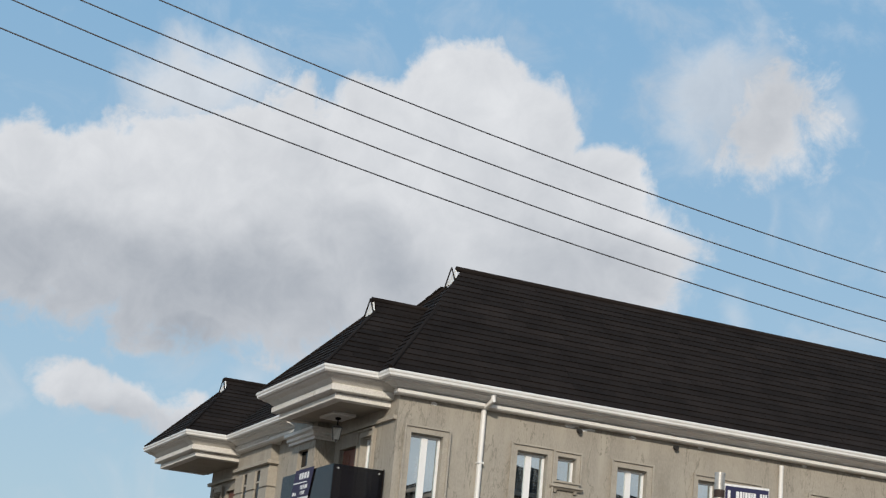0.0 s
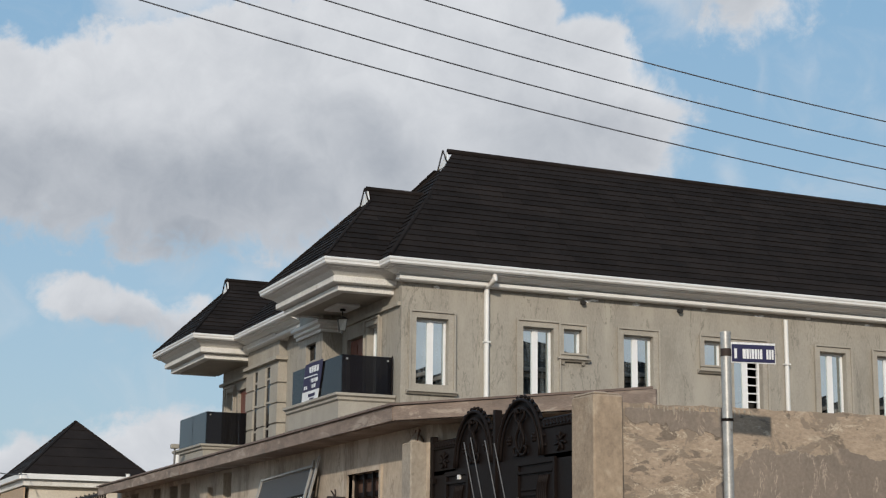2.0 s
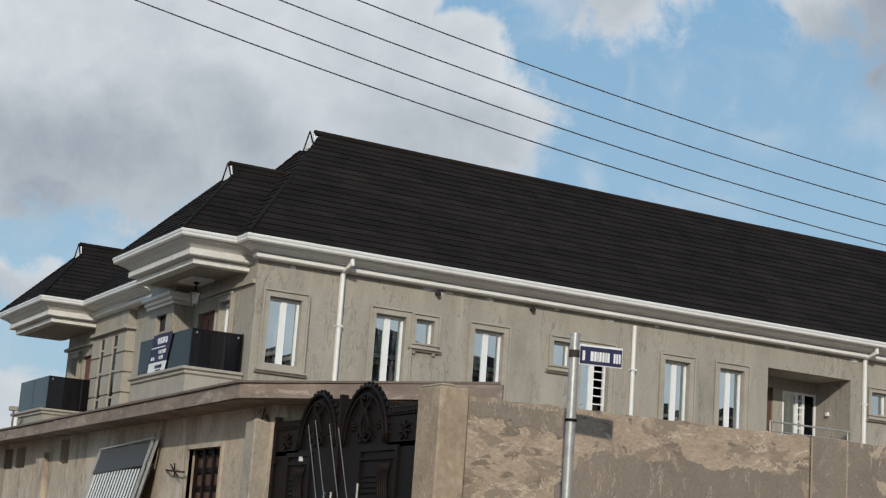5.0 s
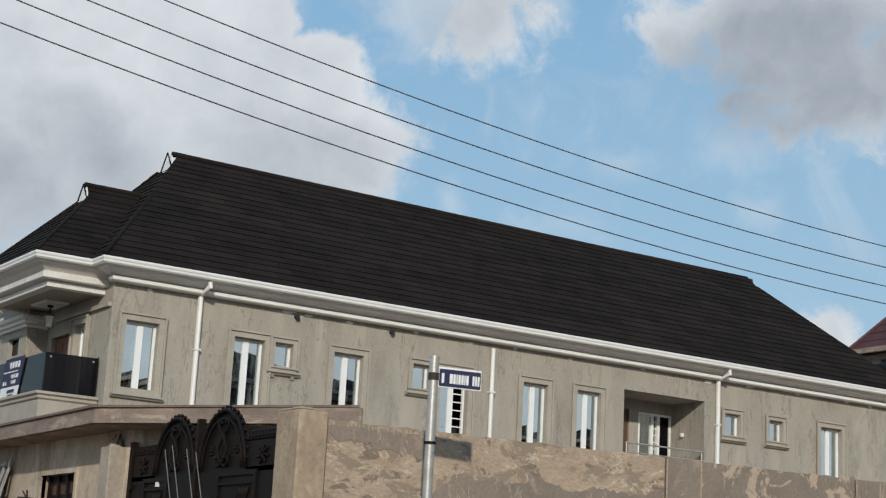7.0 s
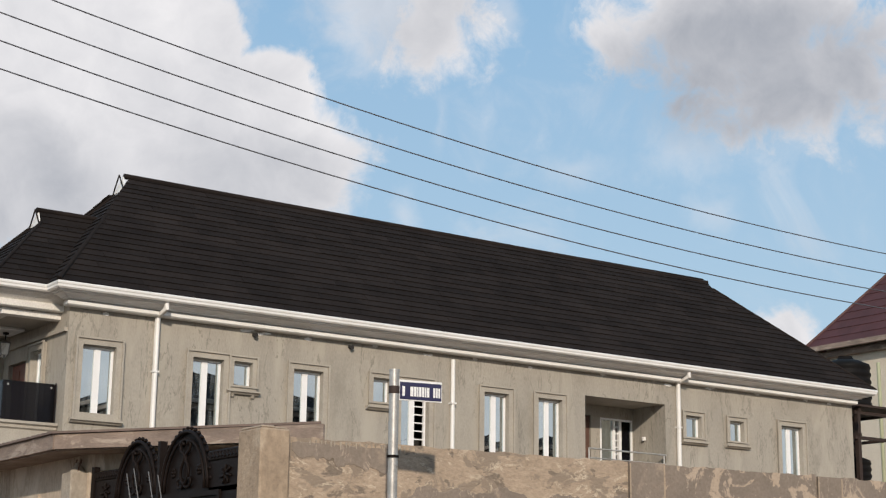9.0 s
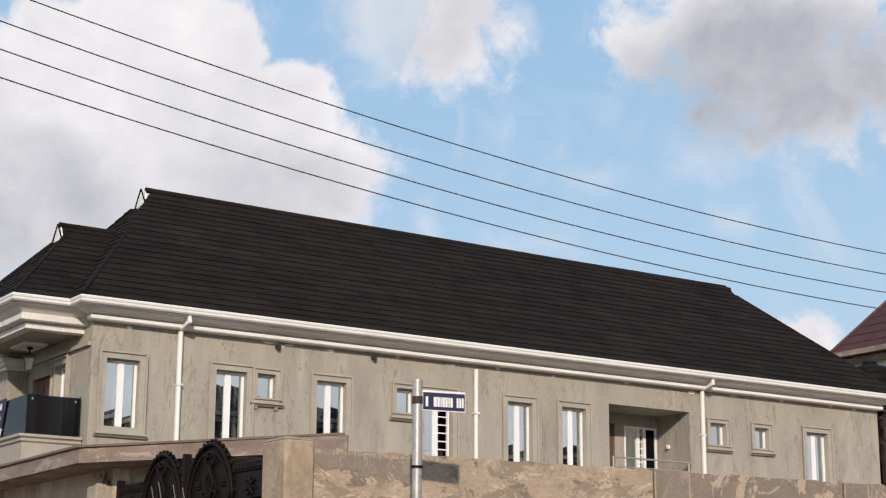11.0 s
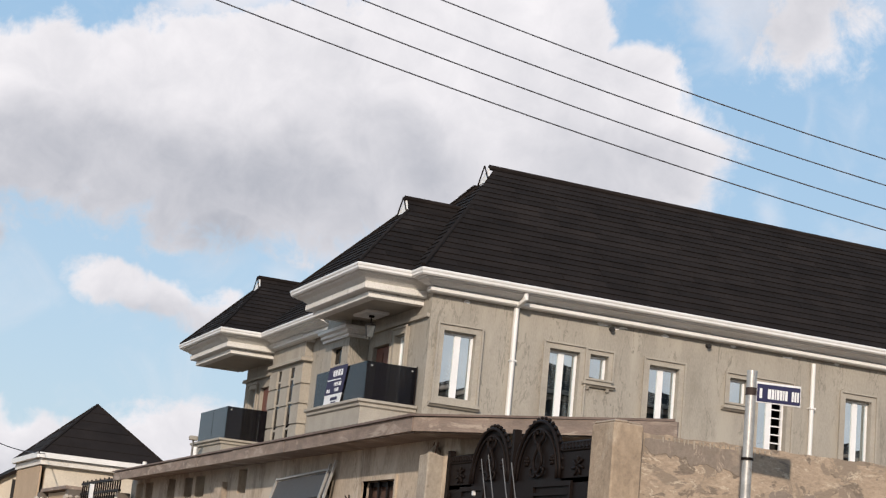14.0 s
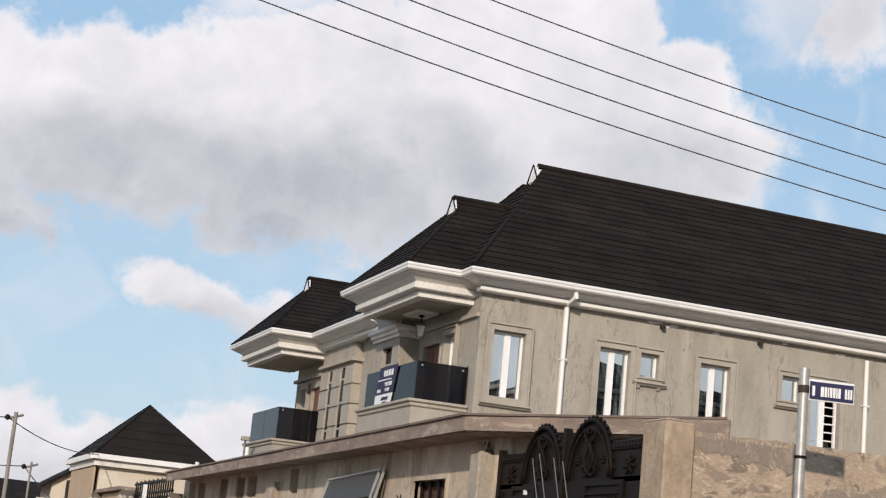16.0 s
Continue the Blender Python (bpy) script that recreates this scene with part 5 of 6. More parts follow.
# ---------------------------------------------------------------- boundary wall along the street
fen = thing("boundary_wall", "sand-cement rendered boundary wall with patched stained plaster", "wall", 16, 13.3, 0)
FA = Vector((7.68, 13.75, 0))
FD = Vector((math.cos(radians(4.5)), -math.sin(radians(4.5)), 0))
FN = Vector((-FD.y, FD.x, 0))
rw = random.Random(9)
bays = [(0.0, 4.05), (4.53, 6.75), (7.13, 11.0), (11.35, 15.2), (15.55, 19.5)]
for s0, s1 in bays:  # wavy broken plaster edge along the top
    n = int((s1 - s0) / 0.06)
    bm = bmesh.new()
    top = []
    for k in range(n + 1):
        s = s0 + (s1 - s0) * k / n
        z = up(1.775 + 0.02 * noise.noise((s * 0.8, 0, 1)) + 0.022 * noise.noise((s * 5, 2, 0)) + 0.012 * noise.noise((s * 15, 5, 0)))
        top.append((s, z))
    lo = [bm.verts.new(FA + FD * s + FN * d) for d in (0.0, 0.22) for s, z in top]
    hi = [bm.verts.new(FA + FD * s + FN * d + Vector((0, 0, z - (0.03 if d else 0)))) for d in (0.0, 0.22) for s, z in top]
    m = n + 1
    for k in range(n):
        bm.faces.new((lo[k], lo[k + 1], hi[k + 1], hi[k]))
        bm.faces.new((lo[m + k], hi[m + k], hi[m + k + 1], lo[m + k + 1]))
        bm.faces.new((hi[k], hi[k + 1], hi[m + k + 1], hi[m + k]))
    for k in (0, n):
        bm.faces.new((lo[k], hi[k], hi[m + k], lo[m + k]))
    keep_part(part("wall_bay", bm, M_FENCE if s0 < 1 else M_PATCH), fen)


def coat(s0, s1, zlo, zhi, rag_lo, rag_hi, seed):
    """A thin later skim of grey-brown render with a ragged edge, a few millimetres proud of the wall."""
    n = int((s1 - s0) / 0.02)

    def rag(s, q):
        return noise.noise((s * 1.6, seed, q)) + 0.7 * noise.noise((s * 6, seed, q + 3)) + 0.55 * noise.noise((s * 19, seed, q + 7))
    f = []
    for k in range(n + 1):
        s = s0 + (s1 - s0) * k / n
        ends = min(1.0, 9 * k / n + 0.1, 9 * (n - k) / n + 0.1)
        mid = zhi - 0.06 if rag_lo else zlo + 0.3
        zl, zh = zlo + rag_lo * rag(s, 0), zhi + rag_hi * rag(s, 20)
        if rag_hi > 0.03:  # the skim sinks away towards its start
            zh -= 0.38 * max(0.0, 1 - 7 * k / n) + 0.10 * noise.noise((s * 2.6, seed, 60))
        if rag_lo:
            zl = mid + (zl - mid) * ends
        f.append((s + 0.02 * noise.noise((k * 0.9, seed, 40)), min(zl, zh - 0.02), zh))

    def row(d, which, dz):
        return [bm.verts.new(FA + FD * q[0] + FN * d + Vector((0, 0, up(q[which] + dz)))) for q in f]
    bm = bmesh.new()
    A_, B_, C_, D_ = row(-0.004, 1, 0), row(-0.004, 2, 0), row(0.002, 1, -0.006), row(0.002, 2, 0.006)
    for k in range(n):
        bm.faces.new((A_[k], A_[k + 1], B_[k + 1], B_[k]))
        bm.faces.new((C_[k], C_[k + 1], A_[k + 1], A_[k]))
        bm.faces.new((B_[k], B_[k + 1], D_[k + 1], D_[k]))
    keep_part(part("render_coat", bm, M_SKIM, None, "smoother grey-brown skim coat"), fen)


coat(0.06, 1.22, 1.54, 1.72, 0.085, 0.012, 1)
coat(1.02, 4.03, -0.88, 1.36, 0, 0.06, 2)
for k in range(22):  # mortar runs hanging from the top edge
    s = 0.25 + 0.055 * k + rw.uniform(-0.015, 0.015)
    ln = rw.uniform(0.03, 0.085)
    a = FA + FD * s + FN * -0.004 + Vector((0, 0, up(1.755)))
    bm = bmesh.new()
    add_rod(bm, a, a + Vector((0.004, 0, -ln)), rw.uniform(0.010, 0.017), 0.004, 6)
    keep_part(part("mortar_run", bm, M_PIER2), fen)
for s0, s1 in ((4.05, 4.53), (6.75, 7.13), (11.0, 11.35), (15.2, 15.55)):
    bm = bmesh.new()
    a = FA + FD * s0 + FN * -0.03
    add_prism(bm, [a, a + FD * (s1 - s0), a + FD * (s1 - s0) + FN * 0.28, a + FN * 0.28], (0, 0, up(1.78 if s0 < 5 else 1.77)))
    keep_part(part("pilaster", bm, M_SKIM), fen)
    for e in (s0, s1 - 0.02):  # pale arris left by the float
        a = FA + FD * e + FN * -0.034
        bm = bmesh.new()
        add_prism(bm, [a, a + FD * 0.02, a + FD * 0.02 + FN * 0.02, a + FN * 0.02], (0, 0, up(1.76)))
        keep_part(part("arris", bm, M_COAT), fen)

# ---------------------------------------------------------------- street name post
post = thing("street_sign", "navy and white street name plate on a galvanised pipe post", "street sign", 8.15, 12.59, 0)
PX, PY = 8.15, 12.59
rod("post", [(PX, PY, 0), (PX + 0.0, PY, up(2.31))], 0.046, M_STEEL, post, "galvanised pipe", 16)
rod("collar", [(PX, PY, up(1.51)), (PX, PY, up(1.535))], 0.056, M_IRON, post, "", 16)
rod("cap", [(PX, PY, up(2.31)), (PX, PY, up(2.325))], 0.049, M_STEEL, post, "", 16)
rod("clamp", [(PX, PY, up(2.10)), (PX, PY, up(2.17))], 0.050, M_STAND, post, "", 16)
SD = Vector((0.98, -0.20, 0)).normalized()
SN = Vector((-SD.y, SD.x, 0))


def plate(name, s0, s1, z0, z1, d0, d1, mat, label=""):
    a = Vector((PX, PY, 0)) + SD * s0 + SN * d0
    b = Vector((PX, PY, 0)) + SD * s1 + SN * d0
    bm = bmesh.new()
    add_prism(bm, [(a.x, a.y, up(z0)), (b.x, b.y, up(z0)), (b.x, b.y, up(z1)), (a.x, a.y, up(z1))], SN * (d1 - d0))
    return keep_part(part(name, bm, mat, None, label), post)


plate("plate", 0.045, 0.475, 2.045, 2.235, -0.012, 0.004, M_LETTER, "white edged plate")
plate("plate_face", 0.052, 0.468, 2.055, 2.215, -0.016, -0.012, M_BLUE, "navy painted face")
# the name of the street stands as plain bars
for s0, s1 in ((0.075, 0.10), (0.155, 0.185), (0.192, 0.215), (0.222, 0.235), (0.242, 0.265), (0.272, 0.295), (0.302, 0.315), (0.322, 0.345), (0.385, 0.405), (0.412, 0.43), (0.437, 0.455)):
    plate("letter_bar", s0, s1, 2.085, 2.175, -0.019, -0.016, M_LETTER)

# ---------------------------------------------------------------- parked car seen from behind
car = thing("car", "grey-blue hatchback parked along the side street", "car", 6.1, 26.4, 0)
CX, CY0, CZ = 6.27, 24.5, up(0.64) - 1.50  # middle, tail and lift of the parking strip


def car_ring(y, w, h0, h1, tum):
    """Half-section of the body at y: width w at the waist, roof narrower by tum."""
    return [(-w, h0), (-w, h0 + (h1 - h0) * 0.45), (-w + 0.02, 0.93), (-w + tum, h1 - 0.06), (-w + tum + 0.10, h1), (w - tum - 0.10, h1), (w - tum, h1 - 0.06), (w - 0.02, 0.93), (w, h0 + (h1 - h0) * 0.45), (w, h0)]


secs = [(0.0, 0.74, 0.38, 0.98, 0.05), (0.06, 0.78, 0.25, 1.02, 0.06), (0.25, 0.80, 0.22, 1.43, 0.18), (0.36, 0.80, 0.22, 1.485, 0.20), (1.5, 0.80, 0.22, 1.50, 0.20), (2.2, 0.80, 0.22, 1.45, 0.20), (2.85, 0.79, 0.22, 1.0, 0.06), (3.6, 0.77, 0.25, 0.90, 0.05), (3.8, 0.70, 0.35, 0.75, 0.05)]
bm = bmesh.new()
rings = [[bm.verts.new((CX + px, CY0 + y, CZ + pz)) for px, pz in car_ring(y, w + 0.05, a, b, t - 0.02 if t > 0.1 else t)] for y, w, a, b, t in secs]
for a, b in zip(rings, rings[1:]):
    for i in range(len(a) - 1):
        bm.faces.new((a[i], a[i + 1], b[i + 1], b[i]))
    bm.faces.new((a[-1], a[0], b[0], b[-1]))
bm.faces.new(rings[0]), bm.faces.new(rings[-1][::-1])
body = keep_part(part("body", bm, M_CAR, None, "dusty grey-blue paint", True), car)
body.data.set_sharp_from_angle(angle=radians(35))


def car_pane(name, pts, mat, label=""):
    p = [Vector((CX + a, CY0 + b, CZ + c)) for a, b, c in pts]
    n = (p[1] - p[0]).cross(p[2] - p[0]).normalized()
    bm = bmesh.new()
    add_prism(bm, [q + n * 0.012 for q in p], n * 0.008)
    return keep_part(part(name, bm, mat, None, label), car)


car_pane("rear_window", [(-0.74, 0.075, 1.05), (0.74, 0.075, 1.05), (0.63, 0.232, 1.392), (-0.63, 0.232, 1.392)], M_CARGLASS, "dark rear window")
for s in (-1, 1):
    q = [(s * 0.825, 0.42, 0.97), (s * 0.825, 1.25, 0.97), (s * 0.69, 1.25, 1.40), (s * 0.69, 0.55, 1.38)]
    car_pane("side_window", q if s > 0 else q[::-1], M_CARGLASS)
    q = [(s * 0.825, 1.32, 0.97), (s * 0.825, 2.4, 0.97), (s * 0.70, 2.1, 1.37), (s * 0.69, 1.32, 1.40)]
    car_pane("side_window", q if s > 0 else q[::-1], M_CARGLASS)
    box("tail_light", CX + s * 0.62 - 0.09, CX + s * 0.62 + 0.09, CY0 - 0.015, CY0 + 0.03, CZ + 0.72, CZ + 0.92, M_DOOR, car, "red tail light")
    for wy in (0.75, 3.05):
        wh = rod("wheel", [(CX + s * 0.64, CY0 + wy, CZ + 0.29), (CX + s * 0.82, CY0 + wy, CZ + 0.29)], 0.29, M_RUBBER, car, "black tyre", 24)
        rod("rim", [(CX + s * 0.80, CY0 + wy, CZ + 0.29), (CX + s * 0.83, CY0 + wy, CZ + 0.29)], 0.18, M_STEEL, wh, "", 16)
box("bumper", CX - 0.78, CX + 0.78, CY0 - 0.09, CY0 + 0.02, CZ + 0.35, CZ + 0.55, M_RUBBER, car, "dark plastic bumper", 0.03)
# raised verge under the car
bm = bmesh.new()
add_prism(bm, [(4.9, 23.0, -0.1), (7.44, 23.0, -0.1), (7.44, 36, -0.1), (4.9, 36, -0.1)], (0, 0, 0.1 + CZ))
tagged(part("verge", bm, M_GROUND), "packed earth verge of the side street", "verge", kind="structure")

# ---------------------------------------------------------------- overhead cables
for k, (c2, c1, c0) in enumerate(((0.00641, -0.1923, 5.293), (0.00692, -0.2053, 5.586), (0.00671, -0.2033, 5.83), (0.0068, -0.208, 6.134))):
    x_low = -c1 / (2 * c2)
    bm = bmesh.new()
    pts = [(x, 13.0, up(c0 + c1 * x + c2 * x * x)) for x in [x_low - 17 + 34 * j / 64 for j in range(65)]]
    add_tube(bm, pts, 0.0062, 6)
    tagged(part("overhead_cable", bm, M_WIRE, None, "", True), "bare aluminium power line sagging over the street", "cable", "power lines")
for x in (-1.9, 29.5):
    pl = thing("utility_pole", "grey timber power pole carrying four lines", "pole", x, 13.0, 0, "power poles")
    rod("shaft", [(x, 13.0, 0), (x, 13.0, 8.2)], 0.11, M_TIMBER, pl, "", 12)
    for j in range(4):
        rod("insulator", [(x, 12.9, 6.5 + 0.3 * j), (x, 13.1, 6.5 + 0.3 * j)], 0.05, M_WHITE, pl, "", 8)

# ---------------------------------------------------------------- distance, side street end
def hip_house(name, label, x, y, w, d, wall_z, apex_z, mat_roof, mat_wall, turn=0.0, ridge=0.0, over=0.5, z0=0.0, windows=True, group="", mat_gutter=None):
    """Plain house with a hip roof, white gutter, windows in two rows."""
    root = thing(name, label, "house", x, y, 0, group)
    root.rotation_euler = (0, 0, radians(turn))

    def put(nm, bm, m, parent=None, lab=""):
        ob = new(nm, mesh_of(nm, bm, m))
        ob.parent = parent or root
        return tagged(ob, lab)
    bm = bmesh.new()
    add_box(bm, -w / 2, w / 2, -d / 2, d / 2, 0, wall_z)
    wl = put("wall", bm, mat_wall)
    bm = bmesh.new()
    W2, D2 = w / 2 + over, d / 2 + over
    b = [bm.verts.new(p) for p in ((-W2, -D2, wall_z), (W2, -D2, wall_z), (W2, D2, wall_z), (-W2, D2, wall_z))]
    t = [bm.verts.new((-ridge / 2, 0, apex_z)), bm.verts.new((ridge / 2, 0, apex_z))] if ridge else [bm.verts.new((0, 0, apex_z))] * 2
    if ridge:
        bm.faces.new((b[0], b[1], t[1], t[0])), bm.faces.new((b[2], b[3], t[0], t[1])), bm.faces.new((b[1], b[2], t[1])), bm.faces.new((b[3], b[0], t[0]))
    else:
        for i in range(4):
            bm.faces.new((b[i], b[(i + 1) % 4], t[0]))
    bm.faces.new(b[::-1])
    rf_ = put("roof", bm, mat_roof)
    n = int((apex_z - wall_z) / 0.32)
    bm = bmesh.new()
    for k in range(1, n):
        f = k / n
        cs = [Vector(((-W2) * (1 - f) + (-ridge / 2) * f, -D2 * (1 - f), wall_z + (apex_z - wall_z) * f)), Vector((W2 * (1 - f) + ridge / 2 * f, -D2 * (1 - f), wall_z + (apex_z - wall_z) * f)),
              Vector((W2 * (1 - f) + ridge / 2 * f, D2 * (1 - f), wall_z + (apex_z - wall_z) * f)), Vector((-W2 * (1 - f) - ridge / 2 * f, D2 * (1 - f), wall_z + (apex_z - wall_z) * f))]
        for i in range(4):
            add_rod(bm, cs[i], cs[(i + 1) % 4], 0.022, None, 4)
    put("course_edges", bm, mat_roof, rf_)["kind"] = "stuff"
    for i in range(4):
        bm = bmesh.new()
        add_rod(bm, b_co(W2, D2, wall_z, i), ((-ridge / 2 if i in (0, 3) else ridge / 2), 0, apex_z), 0.05, None, 6)
        put("hip_cap", bm, mat_roof, rf_)
    for s in (-1, 1):
        bm = bmesh.new()
        add_box(bm, -W2, W2, s * D2 - 0.06, s * D2 + 0.06, wall_z - 0.16, wall_z + 0.02)
        put("gutter", bm, mat_gutter or M_WHITE)
        bm = bmesh.new()
        add_box(bm, s * W2 - 0.06, s * W2 + 0.06, -D2 + 0.06, D2 - 0.06, wall_z - 0.16, wall_z + 0.02)
        put("gutter", bm, mat_gutter or M_WHITE)
    bm = bmesh.new()
    add_box(bm, -w / 2 - 0.25, w / 2 + 0.25, -d / 2 - 0.25, d / 2 + 0.25, wall_z - 0.38, wall_z - 0.17)
    put("cornice", bm, mat_gutter or M_CORNICE)
    if windows:
        z = wall_z - 2.2
        while z > 0.5:
            for f in (-0.3, 0.05, 0.35):
                for s in (-1, 1):
                    wn = slab_bm(lambda u, zz, dd: (u, s * (d / 2 + 0.02) - s * dd, zz), f * w - 0.45, f * w + 0.45, z, z + 1.2, 0.0, 0.06)
                    wo = put("window", wn, M_FRAME)
                    put("pane", slab_bm(lambda u, zz, dd: (u, s * (d / 2 + 0.03) - s * dd, zz), f * w - 0.38, f * w + 0.38, z + 0.07, z + 1.13, 0.0, 0.03), M_TINT, wo)
            z -= 3.0
    return root


def b_co(W2, D2, z, i):
    return ((-W2, -D2, z), (W2, -D2, z), (W2, D2, z), (-W2, D2, z))[i]


hip_house("house", "small cream house with black pyramid roof and white gutter", 11.17, 60.9, 3.9, 5.4, up(3.72), up(5.90), M_TILE, M_CREAM, 0, 0.0, 0.35, windows=False)
box("side_wall", 9.02, 9.08, 58.2, 63.6, 0, up(3.3), M_TAN, bpy.data.objects["house.001"], "tan painted wall")
# low dark roofs further down the street
hip_house("house", "distant house with a dark hipped roof", 8.2, 92, 6, 9, up(1.7), up(3.5), M_TILE, M_CREAM, 0, 3.0, 0.5)
hip_house("house", "distant house with a dark hipped roof", 11.9, 101, 4.4, 9, up(2.3), up(4.4), M_TILE, M_CREAM, 8, 4.0, 0.5)
outh = thing("outhouse", "cream outhouse with a dark sloping verge beside the pyramid-roofed house", "outhouse", 8.9, 63, 0)
prism("gable_wall", [(8.45, 64.2, 0), (9.5, 64.2, 0), (9.5, 64.2, up(3.5)), (8.45, 64.2, up(2.85))], (0, 3.0, 0), M_CREAM, outh)
prism("verge", [(8.05, 64.0, up(2.60)), (9.45, 64.0, up(3.50)), (9.45, 64.0, up(3.64)), (8.05, 64.0, up(2.73))], (0, 3.4, 0), M_TILE, outh, "dark sheet roof edge")
box("window", 8.98, 9.10, 64.15, 64.2, up(1.9), up(3.0), M_DARK, outh, "narrow dark window slot")
box("window", 9.10, 9.20, 64.14, 64.2, up(1.9), up(3.0), M_FRAME, outh, "white shutter edge")
rr_ = random.Random(33)
heap = thing("rubble_heap", "heap of pale broken blocks on the plot wall", "rubble", 6.6, 50, up(1.42))
for k in range(26):
    bm = bmesh.new()
    p = (6.65 + rr_.uniform(-0.16, 0.16), 46.6 + k * 0.235, up(1.44) + rr_.uniform(0.0, 0.16) * (1 + (k % 3)) * 0.6)
    add_box(bm, -0.17, 0.17, -0.12, 0.12, -0.07, 0.07, 0.025)
    bmesh.ops.transform(bm, verts=bm.verts, matrix=Matrix.LocRotScale(p, Euler((rr_.uniform(-0.3, 0.3), rr_.uniform(-0.3, 0.3), rr_.uniform(0, 3))), [rr_.uniform(0.7, 1.2)] * 3))
    keep_part(part("block", bm, M_COBBLE), heap)

for x, y, top, r, lx in ((4.70, 44.8, 3.72, 0.055, 0.0), (5.9, 50.0, 2.75, 0.035, 0.0)):
    pl = thing("utility_pole", "slightly leaning grey timber service pole", "pole", x, y, 0, "service poles")
    rod("shaft", [(x + lx * 3.5, y, 0), (x, y, up(top))], r, M_TIMBER, pl, "", 10)
    rod("crossarm", [(x - 0.25, y - 0.1, up(top - 0.22)), (x + 0.2, y + 0.1, up(top - 0.05))], 0.035, M_TIMBER, pl)
    bm = bmesh.new()
    bmesh.ops.create_icosphere(bm, subdivisions=1, radius=0.08, matrix=Matrix.Translation((x - 0.22, y - 0.1, up(top - 0.16))))
    keep_part(part("insulator", bm, M_IRON), pl)


def drop_line(a, b, sag):
    bm = bmesh.new()
    pts = [Vector(a).lerp(Vector(b), k / 16) - Vector((0, 0, sag * 4 * (k / 16) * (1 - k / 16))) for k in range(17)]
    add_tube(bm, pts, 0.016, 5)
    tagged(part("service_cable", bm, M_WIRE, None, "", True), "thin black service cable strung between poles", "cable", "service cables")


drop_line((4.5, 44.7, up(3.55)), (9.1, 58.0, up(3.72)), 0.25)
drop_line((4.5, 44.7, up(3.55)), (-8, 40, up(4.1)), 0.5)
drop_line((5.7, 50, up(2.6)), (-10, 46, up(3.4)), 0.6)
drop_line((5.7, 50, up(2.6)), (8.9, 60.0, up(1.6)), 0.2)

# forecourt of the next plot: stone-clad piers, lintel, dark railing gate
rc = random.Random(12)


def clad_pier(x, y, w, d, h, label="gate pier clad in pale rubble stones"):
    t = thing("stone_pier", label, "pier", x, y, 0, "stone-clad piers")
    box("core", x - w / 2, x + w / 2, y - d / 2, y + d / 2, 0, h, M_MORTAR, t)
    z = 0.1
    while z < h - 0.04:
        k = 0
        u = -w / 2 + 0.07
        while u < w / 2:
            r = rc.uniform(0.055, 0.09)
            bm = bmesh.new()
            bmesh.ops.create_icosphere(bm, subdivisions=1, radius=r, matrix=Matrix.LocRotScale((x + u, y - d / 2 - 0.01, z + rc.uniform(-0.02, 0.02)), Euler((rc.random(), rc.random(), rc.random())), (1.2, 0.6, 0.8)))
            keep_part(part("stone", bm, M_COBBLE), t)
            u += 0.16
        u = -d / 2 + 0.07
        while u < d / 2:
            r = rc.uniform(0.055, 0.09)
            bm = bmesh.new()
            bmesh.ops.create_icosphere(bm, subdivisions=1, radius=r, matrix=Matrix.LocRotScale((x - w / 2 - 0.01, y + u, z + rc.uniform(-0.02, 0.02)), Euler((rc.random(), rc.random(), rc.random())), (0.6, 1.2, 0.8)))
            keep_part(part("stone", bm, M_COBBLE), t)
            u += 0.16
        z += 0.15
    return t


clad_pier(7.25, 35.15, 0.26, 0.3, up(1.62))
clad_pier(7.1, 39.95, 0.4, 0.4, up(1.78))
clad_pier(7.0, 43.5, 0.4, 0.4, up(1.78))
clad_pier(6.4, 53.0, 0.6, 0.6, up(1.75))
fg = thing("railing_gate", "black iron railing gate with a yellow sheet infill", "gate", 7.2, 38.8, 0)
for k in range(18):
    y = 35.35 + k * 0.25
    rod("bar", [(7.2, y, 0.1), (7.2, y, up(1.97 + 0.03 * (k % 2)))], 0.02, M_IRON, fg, "", 6)
for z in (0.15, up(0.9), up(1.66), up(1.90)):
    box("rail", 7.17, 7.23, 35.3, 39.7, z, z + 0.05, M_IRON, fg)
box("sheet", 7.24, 7.26, 35.3, 39.7, up(0.95), up(1.6), M_PANEL, fg, "dark sheet infill")
box("sheet", 7.10, 7.12, 36.0, 39.4, 0.15, up(0.9), M_YELLOW, fg, "yellow sheet infill")
box("mullion", 7.08, 7.16, 38.0, 38.12, 0.1, up(1.88), M_LETTER, fg)
lw = thing("plot_wall", "tan rendered plot wall with a weathered lintel", "wall", 7.1, 44, 0)
box("panel", 7.0, 7.2, 40.2, 43.2, 0, up(1.76), M_TAN, lw)
box("lintel", 6.85, 7.3, 39.9, 43.6, up(1.79), up(1.87), M_FASCIA, lw)
box("panel", 6.6, 6.8, 43.8, 52.6, 0, up(1.30), M_CREAM, lw)
box("lintel", 6.45, 6.9, 43.75, 52.8, up(1.32), up(1.42), M_FASCIA, lw)

